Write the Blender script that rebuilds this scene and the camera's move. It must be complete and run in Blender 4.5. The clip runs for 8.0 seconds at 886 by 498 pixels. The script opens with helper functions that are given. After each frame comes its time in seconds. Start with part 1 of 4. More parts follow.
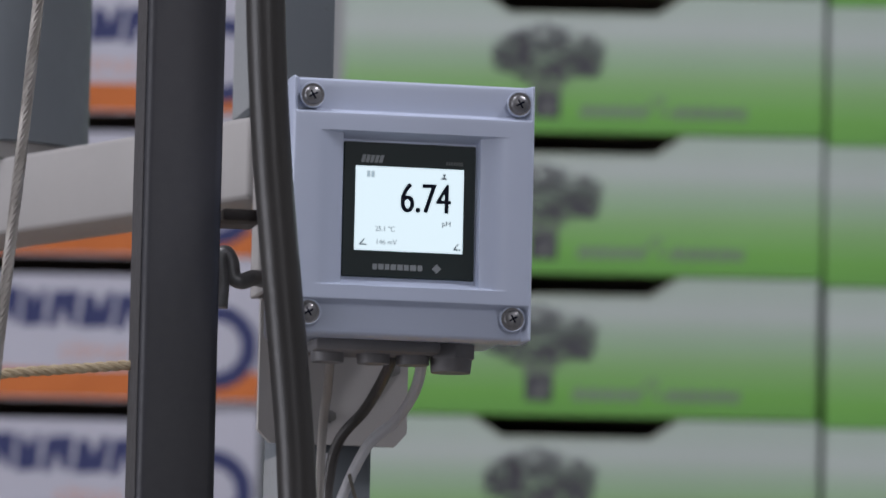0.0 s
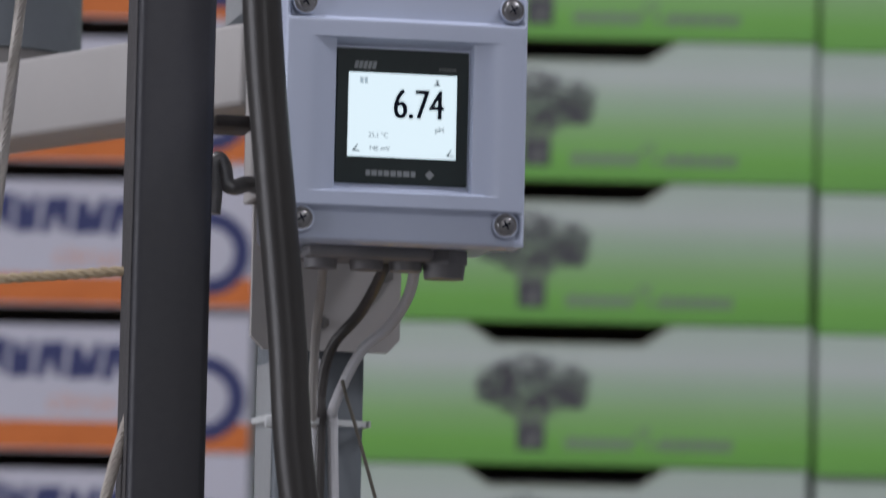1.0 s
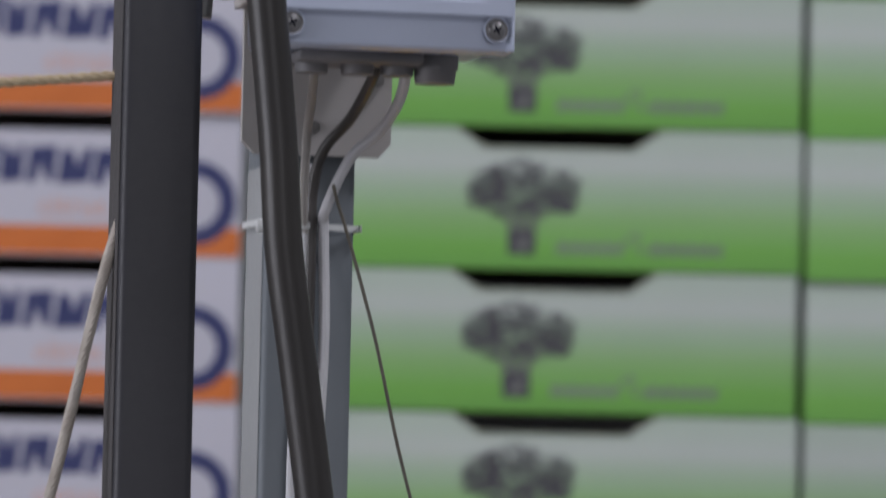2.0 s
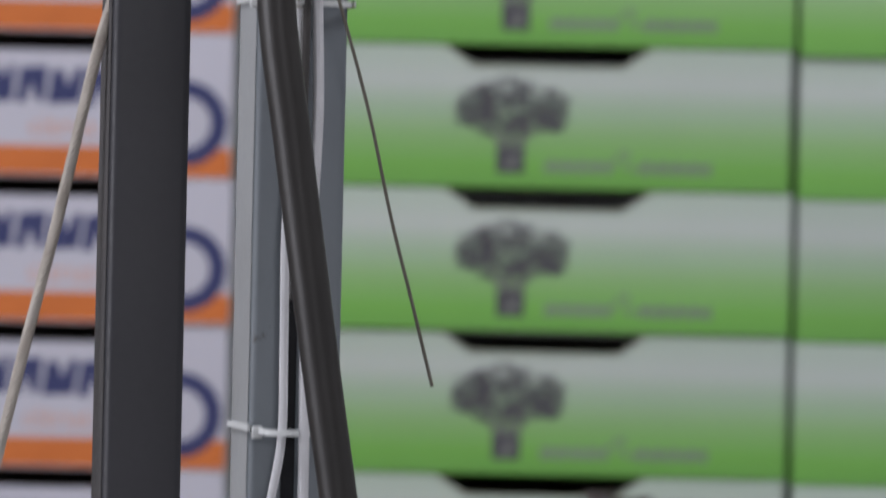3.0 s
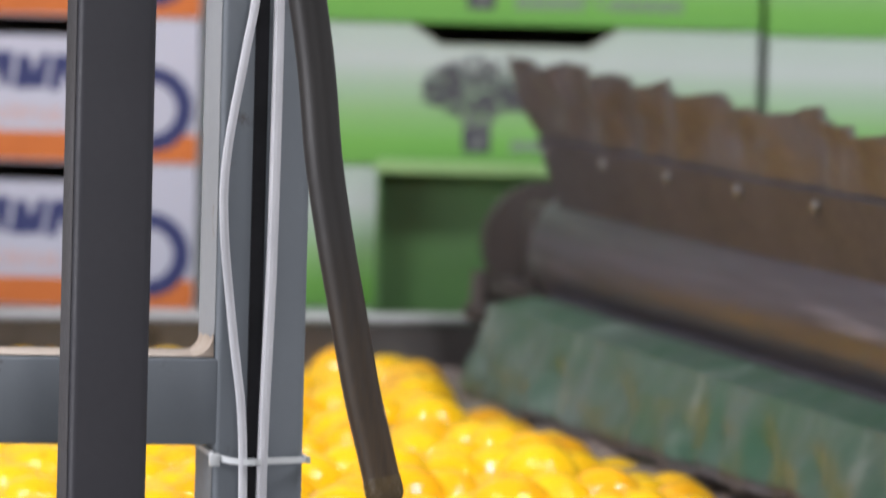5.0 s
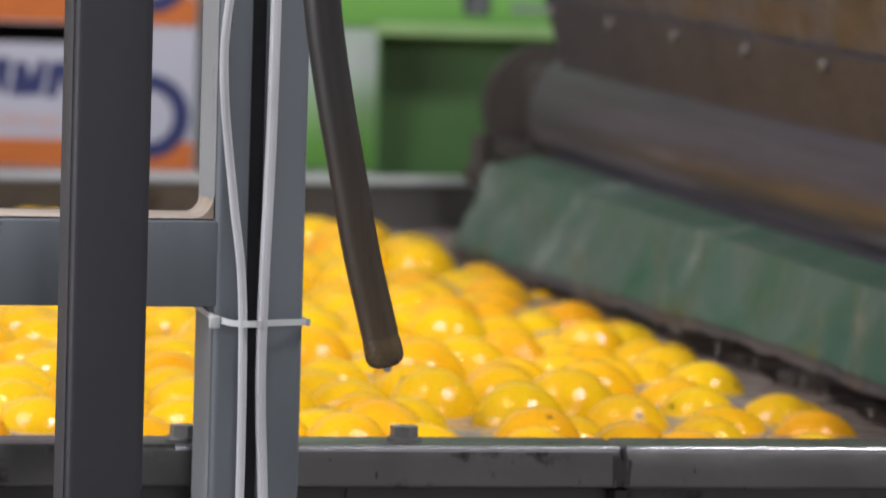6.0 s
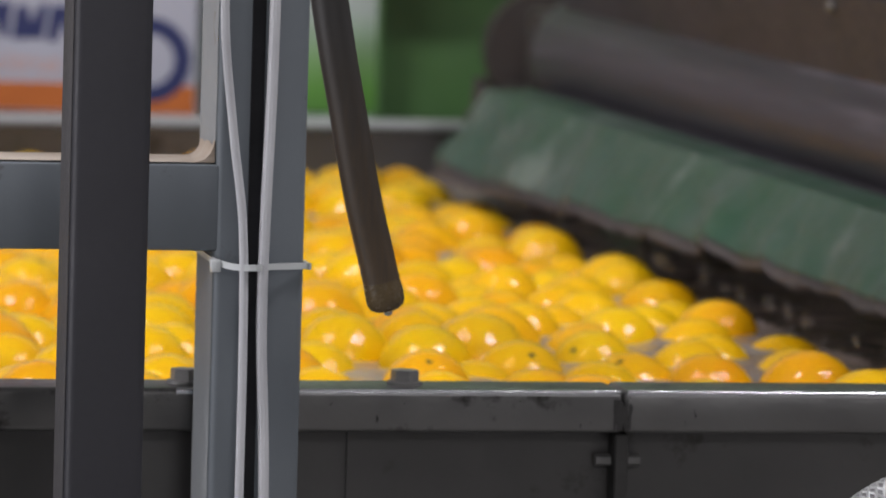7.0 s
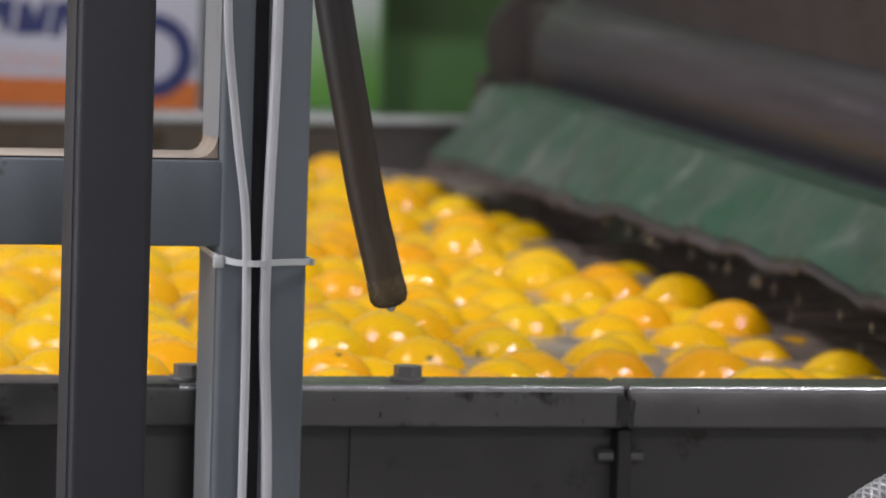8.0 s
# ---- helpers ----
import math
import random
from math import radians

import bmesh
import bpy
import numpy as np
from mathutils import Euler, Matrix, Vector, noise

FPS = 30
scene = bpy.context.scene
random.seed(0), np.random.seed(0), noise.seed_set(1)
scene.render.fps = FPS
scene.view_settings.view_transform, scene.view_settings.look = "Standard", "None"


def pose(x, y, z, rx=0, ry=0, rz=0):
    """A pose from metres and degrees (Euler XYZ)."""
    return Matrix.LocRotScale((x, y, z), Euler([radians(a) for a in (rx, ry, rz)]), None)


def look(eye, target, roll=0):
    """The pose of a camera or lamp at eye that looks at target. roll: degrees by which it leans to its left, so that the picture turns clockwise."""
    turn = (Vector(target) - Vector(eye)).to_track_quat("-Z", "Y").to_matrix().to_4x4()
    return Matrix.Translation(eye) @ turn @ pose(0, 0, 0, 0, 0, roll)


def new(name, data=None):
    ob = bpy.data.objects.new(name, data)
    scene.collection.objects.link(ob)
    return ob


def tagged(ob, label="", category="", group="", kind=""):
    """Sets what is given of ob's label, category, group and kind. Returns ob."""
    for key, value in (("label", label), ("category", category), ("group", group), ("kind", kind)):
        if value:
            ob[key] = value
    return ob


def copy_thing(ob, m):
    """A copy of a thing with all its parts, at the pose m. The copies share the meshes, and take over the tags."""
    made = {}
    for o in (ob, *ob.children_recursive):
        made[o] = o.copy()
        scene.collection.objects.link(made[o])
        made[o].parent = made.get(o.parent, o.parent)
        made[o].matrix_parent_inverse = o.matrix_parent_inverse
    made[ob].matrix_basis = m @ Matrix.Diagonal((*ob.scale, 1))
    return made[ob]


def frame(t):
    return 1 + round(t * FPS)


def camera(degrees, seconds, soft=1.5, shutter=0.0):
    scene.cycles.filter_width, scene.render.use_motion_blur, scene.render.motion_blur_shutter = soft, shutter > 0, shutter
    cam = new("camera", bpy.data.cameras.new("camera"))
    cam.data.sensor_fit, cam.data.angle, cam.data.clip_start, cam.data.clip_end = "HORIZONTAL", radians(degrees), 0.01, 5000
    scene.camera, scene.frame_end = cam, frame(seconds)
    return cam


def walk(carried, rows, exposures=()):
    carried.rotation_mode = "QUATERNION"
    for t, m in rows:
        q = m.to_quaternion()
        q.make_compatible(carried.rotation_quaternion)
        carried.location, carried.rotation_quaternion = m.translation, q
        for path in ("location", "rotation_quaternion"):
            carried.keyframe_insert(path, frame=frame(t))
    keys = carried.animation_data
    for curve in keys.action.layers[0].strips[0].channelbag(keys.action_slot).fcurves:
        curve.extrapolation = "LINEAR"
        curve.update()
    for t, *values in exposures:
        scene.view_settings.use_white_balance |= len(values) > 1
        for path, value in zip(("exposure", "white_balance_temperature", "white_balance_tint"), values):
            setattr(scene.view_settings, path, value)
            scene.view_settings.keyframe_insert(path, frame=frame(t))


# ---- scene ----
EYE = Vector((0.0, 0.0, 1.45))
YAW = 12.0  # the machine stands turned by this much
MROT = pose(0, 0, 0, 0, 0, YAW)


def gaze(yaw, pitch, roll):
    """A pose of the tripod head: degrees to the left, up, and lean."""
    y, p = radians(yaw), radians(pitch)
    way = Vector((-math.sin(y) * math.cos(p), math.cos(y) * math.cos(p), math.sin(p)))
    return look(EYE, EYE + way, roll)


cam = camera(9.0, 8.0, soft=1.6, shutter=0.5)
cam.data.dof.use_dof = True
cam.data.dof.focus_distance = 3.62
cam.data.dof.aperture_fstop = 11.0
walk(cam, [
    (0.0, gaze(0.733, 6.536, 1.2)), (0.5, gaze(0.693, 6.227, 1.21)), (1.0, gaze(0.642, 5.583, 1.22)),
    (1.2, gaze(0.616, 5.251, 1.22)), (2.3, gaze(0.479, 2.926, 1.24)), (2.5, gaze(0.466, 2.483, 1.24)),
    (3.0, gaze(0.400, 1.316, 1.25)), (3.5, gaze(0.284, 0.091, 1.30)), (4.0, gaze(0.168, -1.140, 1.35)),
    (4.5, gaze(0.074, -2.252, 1.45)), (5.0, gaze(0.043, -3.257, 1.52)), (5.2, gaze(0.038, -3.630, 1.55)),
    (6.3, gaze(-0.004, -4.897, 1.68)), (6.5, gaze(-0.006, -5.030, 1.70)), (7.0, gaze(0.0, -5.225, 1.70)),
    (7.5, gaze(0.015, -5.274, 1.70)), (8.0, gaze(0.029, -5.269, 1.70)),
], exposures=((0.0, -1.06, 6150, 11), (1.2, -1.08, 6150, 11), (2.5, -0.8, 6200, 11), (3.5, -0.62, 6250, 10), (4.6, -0.23, 6250, 10), (5.2, -0.14, 6300, 10), (6.4, -0.66, 6400, 10), (7.1, -0.75, 6400, 10), (8.0, -0.74, 6400, 10)))

# ---- world and light: daylight through roof lights and a big side door ----
world = bpy.data.worlds.new("sky")
scene.world = world
world.use_nodes = True
wn = world.node_tree
sky = wn.nodes.new("ShaderNodeTexSky")
sky.sky_type, sky.sun_disc = "NISHITA", False
sky.sun_elevation, sky.sun_rotation = radians(48), radians(-70)
wn.links.new(sky.outputs[0], wn.nodes["Background"].inputs[0])
wn.nodes["Background"].inputs[1].default_value = 0.12


def area(name, m, w, h, watts, colour):
    data = bpy.data.lights.new(name, "AREA")
    data.shape, data.size, data.size_y, data.energy, data.color = "RECTANGLE", w, h, watts, colour
    ob = new(name, data)
    ob.matrix_world = m
    return ob


for x in (-2.6, 3.0):
    area("roof_light_daylight", look((x, 2.8, 6.49), (x, 2.8, 0)), 1.2, 1.2, 350, (1.0, 0.965, 1.0))
area("door_daylight", look((-7.9, 0.2, 2.4), (0, 3.6, 1.4)), 5.0, 4.2, 560, (0.98, 0.955, 1.0))
area("window_daylight", look((2.3, -5.95, 5.1), (0.3, 4.5, 1.0)), 1.4, 1.0, 240, (1.0, 0.965, 0.98))


# ---- materials ----
def mat(name, a, b=None, rough=0.5, metal=0.0, scale=6.0, fine=90.0, bump=0.1, spread=0.15, dist=0.002, stretch=None, stain=None,
        stain_scale=9.0, stain_at=0.62, specular=0.5, coat=0.0, tone=0.0):
    """A surface whose colour wanders from a to b with soft noise, carries a fine grain and, if given, ragged stains."""
    m = bpy.data.materials.new(name)
    m.use_nodes = True
    nt = m.node_tree
    N, L = nt.nodes, nt.links
    p = N["Principled BSDF"]
    co = N.new("ShaderNodeTexCoord")
    n1 = N.new("ShaderNodeTexNoise")
    n1.inputs["Scale"].default_value, n1.inputs["Detail"].default_value = scale, 5
    n2 = N.new("ShaderNodeTexNoise")
    n2.inputs["Scale"].default_value, n2.inputs["Detail"].default_value = fine, 4
    place = co.outputs["Object"]
    if stretch:
        mp = N.new("ShaderNodeMapping")
        mp.inputs["Scale"].default_value = stretch
        L.new(place, mp.inputs["Vector"])
        place = mp.outputs[0]
    for n in (n1, n2):
        L.new(place, n.inputs["Vector"])
    ramp = N.new("ShaderNodeMapRange")
    ramp.inputs[1].default_value, ramp.inputs[2].default_value = 0.5 - 0.2, 0.5 + 0.2
    L.new(n1.outputs[0], ramp.inputs[0])
    mix = N.new("ShaderNodeMix")
    mix.data_type = "RGBA"
    b = b or tuple(c * 0.8 for c in a)
    mix.inputs["A"].default_value, mix.inputs["B"].default_value = (*a, 1), (*b, 1)
    L.new(ramp.outputs[0], mix.inputs["Factor"])
    col = mix.outputs["Result"]
    if stain:
        n3 = N.new("ShaderNodeTexNoise")
        n3.inputs["Scale"].default_value, n3.inputs["Detail"].default_value, n3.inputs["Roughness"].default_value = stain_scale, 8, 0.7
        L.new(place, n3.inputs["Vector"])
        r3 = N.new("ShaderNodeMapRange")
        r3.inputs[1].default_value, r3.inputs[2].default_value = stain_at, stain_at + 0.08
        L.new(n3.outputs[0], r3.inputs[0])
        m3 = N.new("ShaderNodeMix")
        m3.data_type = "RGBA"
        m3.inputs["B"].default_value = (*stain, 1)
        L.new(r3.outputs[0], m3.inputs["Factor"])
        L.new(col, m3.inputs["A"])
        col = m3.outputs["Result"]
    if tone:
        info = N.new("ShaderNodeObjectInfo")
        hs = N.new("ShaderNodeHueSaturation")
        r4 = N.new("ShaderNodeMapRange")
        r4.inputs[3].default_value, r4.inputs[4].default_value = 1 - tone, 1 + tone
        L.new(info.outputs["Random"], r4.inputs[0])
        L.new(r4.outputs[0], hs.inputs["Value"])
        L.new(col, hs.inputs["Color"])
        col = hs.outputs[0]
    L.new(col, p.inputs["Base Color"])
    rr = N.new("ShaderNodeMapRange")
    rr.inputs[3].default_value, rr.inputs[4].default_value = max(0.02, rough - spread), min(1, rough + spread)
    L.new(n2.outputs[0], rr.inputs[0])
    L.new(rr.outputs[0], p.inputs["Roughness"])
    bp = N.new("ShaderNodeBump")
    bp.inputs["Strength"].default_value, bp.inputs["Distance"].default_value = bump, dist
    L.new(n2.outputs[0], bp.inputs["Height"])
    L.new(bp.outputs[0], p.inputs["Normal"])
    p.inputs["Metallic"].default_value = metal
    p.inputs["Specular IOR Level"].default_value = specular
    p.inputs["Coat Weight"].default_value = coat
    return m


def glow(name, colour, strength):
    m = bpy.data.materials.new(name)
    m.use_nodes = True
    p = m.node_tree.nodes["Principled BSDF"]
    p.inputs["Base Color"].default_value = (0.02, 0.02, 0.02, 1)
    p.inputs["Emission Color"].default_value = (*colour, 1)
    p.inputs["Emission Strength"].default_value = strength
    p.inputs["Roughness"].default_value = 0.25
    return m


DARK_PAINT = mat("dark grey painted steel", (0.031, 0.030, 0.036), (0.022, 0.022, 0.027), rough=0.5, scale=5, fine=140, bump=0.06, stain=(0.12, 0.105, 0.09), stain_scale=22, stain_at=0.69)
GREY_PAINT = mat("blue-grey painted steel", (0.150, 0.168, 0.184), (0.116, 0.131, 0.146), rough=0.55, scale=4, fine=120, bump=0.08, stain=(0.055, 0.047, 0.040), stain_scale=26, stain_at=0.635)
PALE_STEEL = mat("pale grey painted steel", (0.42, 0.40, 0.385), (0.36, 0.345, 0.335), rough=0.6, scale=5, fine=120, bump=0.08, stain=(0.55, 0.53, 0.5), stain_scale=25, stain_at=0.72)
STAINLESS = mat("dull stainless steel", (0.135, 0.13, 0.127), (0.095, 0.092, 0.09), rough=0.36, metal=0.8, scale=7, fine=160, bump=0.08, stain=(0.060, 0.055, 0.050), stain_scale=10, stain_at=0.58)
BOLT_STEEL = mat("galvanised bolt steel", (0.24, 0.235, 0.23), (0.15, 0.145, 0.14), rough=0.42, metal=0.4, scale=60, fine=300, bump=0.2)
CHROME = mat("polished screw steel", (0.7, 0.7, 0.72), (0.55, 0.55, 0.57), rough=0.18, metal=1.0, scale=80, fine=500, bump=0.05)
PLASTIC = mat("blue-white plastic housing", (0.505, 0.555, 0.69), (0.475, 0.525, 0.66), rough=0.32, scale=3, fine=400, bump=0.01, spread=0.03, specular=0.5)
GLAND = mat("grey plastic gland", (0.21, 0.20, 0.205), (0.16, 0.155, 0.16), rough=0.5, scale=30, fine=300, bump=0.05)
BEZEL = mat("dark green-grey bezel film", (0.010, 0.020, 0.020), (0.008, 0.016, 0.016), rough=0.4, scale=10, fine=400, bump=0.02, specular=0.3)
BEZEL_PRINT = mat("silver print", (0.28, 0.30, 0.31), rough=0.5, bump=0.0)
SCREEN = glow("lit liquid crystal screen", (0.83, 0.965, 1.0), 1.9)
INK = mat("dark liquid crystal ink", (0.006, 0.008, 0.020), rough=0.6, specular=0.1, bump=0.0)
INK_PALE = glow("pale lit liquid crystal", (0.30, 0.36, 0.42), 0.5)
RUBBER = mat("black rubber hose", (0.024, 0.022, 0.021), (0.031, 0.028, 0.026), rough=0.38, spread=0.08, specular=0.5, scale=9, fine=220, bump=0.03, stain=(0.05, 0.045, 0.04), stain_scale=35, stain_at=0.76)
WHITE_CABLE = mat("white cable sheath", (0.60, 0.60, 0.62), (0.50, 0.50, 0.52), rough=0.4, scale=14, fine=200, bump=0.03, stain=(0.2, 0.19, 0.18), stain_scale=45, stain_at=0.74)
GREY_CABLE = mat("grey cable sheath", (0.36, 0.34, 0.32), (0.30, 0.285, 0.27), rough=0.45, scale=14, fine=200, bump=0.03)
BLACK_CABLE = mat("dark cable sheath", (0.055, 0.05, 0.048), (0.04, 0.038, 0.036), rough=0.45, scale=14, fine=200, bump=0.03)
TIE = mat("white nylon tie", (0.62, 0.64, 0.64), (0.55, 0.56, 0.56), rough=0.4, scale=30, fine=300, bump=0.04)
WIRE_ROPE = mat("steel wire rope", (0.42, 0.39, 0.36), (0.26, 0.24, 0.215), rough=0.45, metal=0.5, scale=60, fine=500, bump=0.3)
PALE_ROPE = mat("bleached rope fibre", (0.50, 0.46, 0.41), (0.36, 0.32, 0.28), rough=0.85, scale=60, fine=500, bump=0.4)
HEMP = mat("straw coloured rope", (0.55, 0.45, 0.30), (0.42, 0.33, 0.21), rough=0.9, scale=60, fine=600, bump=0.5)
WIRE = mat("thin brown wire", (0.17, 0.155, 0.13), (0.12, 0.11, 0.09), rough=0.5, metal=0.4, scale=40, fine=300, bump=0.1)
BLADE = mat("grimy steel blade", (0.052, 0.047, 0.054), (0.034, 0.032, 0.037), rough=0.6, metal=0.0, scale=9, fine=90, bump=0.25, stain=(0.026, 0.034, 0.020), stain_scale=7, stain_at=0.62, specular=0.3)
DRUM = mat("wet steel drum", (0.060, 0.053, 0.062), (0.030, 0.026, 0.030), rough=0.42, metal=0.1, scale=30, fine=110, bump=0.35, dist=0.003, stretch=(1, 0.035, 1), stain=(0.135, 0.122, 0.137), stain_scale=20, stain_at=0.56)
# Pale patches: the rubber's mottling, with its wet sheen put into the colour.
FLAP_GREEN = mat("green rubber sheet", (0.022, 0.084, 0.040), (0.074, 0.112, 0.090), rough=0.42, scale=6, fine=50, bump=0.25, stain=(0.15, 0.195, 0.165), stain_scale=7, stain_at=0.56)
# The brown patches stand in for orange light through the folded rubber.
FLAP_BACK = mat("brown worn rubber", (0.082, 0.070, 0.068), (0.052, 0.045, 0.043), rough=0.55, scale=7, fine=70, bump=0.3, stain=(0.10, 0.068, 0.03), stain_scale=5, stain_at=0.66)
FLANGE = mat("brown greasy flange", (0.040, 0.031, 0.027), (0.027, 0.022, 0.019), rough=0.6, scale=20, fine=150, bump=0.3)
GREEN_STEEL = mat("green painted steel", (0.066, 0.158, 0.042), (0.050, 0.118, 0.034), rough=0.5, scale=7, fine=90, bump=0.1, stain=(0.10, 0.09, 0.03), stain_scale=8, stain_at=0.63)
CARD_INNER = mat("brown kraft cardboard", (0.14, 0.105, 0.07), (0.11, 0.08, 0.055), rough=0.9, scale=10, fine=200, bump=0.1)
TREE_PRINT = mat("grey printed ink", (0.046, 0.044, 0.054), (0.070, 0.068, 0.080), rough=0.7, scale=30, bump=0.0)
TWIG_PRINT = mat("mid grey printed ink", (0.155, 0.165, 0.155), (0.12, 0.13, 0.125), rough=0.7, scale=30, bump=0.0)
CUT_EDGE = mat("pale cut board edge", (0.40, 0.45, 0.37), (0.34, 0.38, 0.31), rough=0.8, scale=20, fine=200, bump=0.1)
BAR_PRINT = mat("faint green-grey ink", (0.175, 0.255, 0.16), rough=0.7, bump=0.0)
NAVY_PRINT = mat("navy printed ink", (0.020, 0.027, 0.105), (0.026, 0.034, 0.12), rough=0.6, scale=20, bump=0.0)
ORANGE_PRINT = mat("orange printed band", (0.54, 0.145, 0.025), (0.48, 0.125, 0.02), rough=0.6, scale=20, bump=0.0)
PALE_ORANGE_PRINT = mat("pale orange print", (0.60, 0.36, 0.30), rough=0.6, bump=0.0)
WHITE_CARD = mat("white coated board", (0.455, 0.455, 0.52), (0.42, 0.42, 0.485), rough=0.5, scale=6, fine=100, bump=0.04, tone=0.03)
PALE_TRIM = mat("pale galvanised trim", (0.50, 0.51, 0.50), (0.42, 0.43, 0.42), rough=0.45, metal=0.3, scale=8, fine=150, bump=0.06)
CONCRETE = mat("grey concrete", (0.27, 0.265, 0.255), (0.20, 0.195, 0.19), rough=0.85, scale=1.3, fine=40, bump=0.2, stain=(0.11, 0.105, 0.10), stain_scale=2.2, stain_at=0.6)
SHEET = mat("pale ribbed cladding", (0.48, 0.49, 0.49), (0.42, 0.43, 0.43), rough=0.6, scale=1.0, fine=30, bump=0.05)
WOOD = mat("pallet wood", (0.33, 0.24, 0.15), (0.25, 0.18, 0.11), rough=0.85, scale=8, fine=120, bump=0.3)
MESH_HOSE = mat("braided grey hose", (0.5, 0.5, 0.5), (0.36, 0.36, 0.36), rough=0.4, metal=0.4, scale=50, fine=400, bump=0.2)


def carton_green():
    """Board printed with a band that runs from pale grey-green at the top to fresh green at the foot."""
    m = mat("green printed board", (0.4, 0.5, 0.4), rough=0.5, scale=6, fine=100, bump=0.03)
    nt = m.node_tree
    N, L = nt.nodes, nt.links
    co = N.new("ShaderNodeTexCoord")
    sep = N.new("ShaderNodeSeparateXYZ")
    L.new(co.outputs["Object"], sep.inputs[0])
    mr = N.new("ShaderNodeMapRange")
    mr.inputs[1].default_value, mr.inputs[2].default_value = 0.0, 0.168
    L.new(sep.outputs["Z"], mr.inputs[0])
    rp = N.new("ShaderNodeValToRGB")
    L.new(mr.outputs[0], rp.inputs[0])
    el = rp.color_ramp.elements
    el[0].position, el[0].color = 0.0, (0.118, 0.312, 0.054, 1)
    el[1].position, el[1].color = 1.0, (0.358, 0.440, 0.368, 1)
    for pos, c in ((0.16, (0.140, 0.355, 0.059)), (0.36, (0.205, 0.380, 0.140)), (0.58, (0.305, 0.410, 0.295)), (0.74, (0.408, 0.455, 0.428))):
        e = el.new(pos)
        e.color = (*c, 1)
    nz = N.new("ShaderNodeTexNoise")
    nz.inputs["Scale"].default_value = 9
    L.new(co.outputs["Object"], nz.inputs["Vector"])
    info = N.new("ShaderNodeObjectInfo")
    add = N.new("ShaderNodeMath")
    add.operation = "ADD"
    L.new(nz.outputs[0], add.inputs[0])
    L.new(info.outputs["Random"], add.inputs[1])
    vr = N.new("ShaderNodeMapRange")
    vr.inputs[1].default_value, vr.inputs[2].default_value = 0.3, 1.7
    vr.inputs[3].default_value, vr.inputs[4].default_value = 0.93, 1.07
    L.new(add.outputs[0], vr.inputs[0])
    hs = N.new("ShaderNodeHueSaturation")
    L.new(vr.outputs[0], hs.inputs["Value"])
    L.new(rp.outputs[0], hs.inputs["Color"])
    L.new(hs.outputs[0], N["Principled BSDF"].inputs["Base Color"])
    return m


def orange_skin():
    """Glossy wet peel, from lemon yellow to deep orange from fruit to fruit, with fine pores."""
    m = mat("orange peel", (0.8, 0.4, 0.02), rough=0.09, spread=0.05, scale=20, fine=150, bump=0.6, dist=0.0020)
    nt = m.node_tree
    N, L = nt.nodes, nt.links
    info = N.new("ShaderNodeObjectInfo")
    rp = N.new("ShaderNodeValToRGB")
    L.new(info.outputs["Random"], rp.inputs[0])
    el = rp.color_ramp.elements
    el[0].position, el[0].color = 0.0, (0.92, 0.56, 0.004, 1)
    el[1].position, el[1].color = 1.0, (0.91, 0.40, 0.004, 1)
    for pos, c in ((0.6, (0.93, 0.51, 0.004)), (0.88, (0.91, 0.42, 0.004))):
        e = el.new(pos)
        e.color = (*c, 1)
    co = N.new("ShaderNodeTexCoord")
    nz = N.new("ShaderNodeTexNoise")
    nz.inputs["Scale"].default_value, nz.inputs["Detail"].default_value = 22, 3
    L.new(co.outputs["Object"], nz.inputs["Vector"])
    mx = N.new("ShaderNodeMix")
    mx.data_type = "RGBA"
    mx.inputs["B"].default_value = (0.93, 0.61, 0.008, 1)
    mr = N.new("ShaderNodeMapRange")
    mr.inputs[1].default_value, mr.inputs[2].default_value, mr.inputs[4].default_value = 0.45, 0.75, 0.5
    L.new(nz.outputs[0], mr.inputs[0])
    L.new(mr.outputs[0], mx.inputs["Factor"])
    L.new(rp.outputs[0], mx.inputs["A"])
    p = N["Principled BSDF"]
    L.new(mx.outputs["Result"], p.inputs["Base Color"])
    return m


def water_surface():
    """Murky wash water: brown-grey, glossy, with small ripples."""
    m = mat("murky wash water", (0.42, 0.335, 0.29), (0.31, 0.245, 0.21), rough=0.18, spread=0.04, scale=5, fine=26, bump=0.5, dist=0.012)
    return m


CARTON_GREEN, PEEL, WATER = carton_green(), orange_skin(), water_surface()
STEM = mat("dry green stem end", (0.10, 0.09, 0.02), (0.06, 0.05, 0.015), rough=0.8, scale=200, bump=0.2)


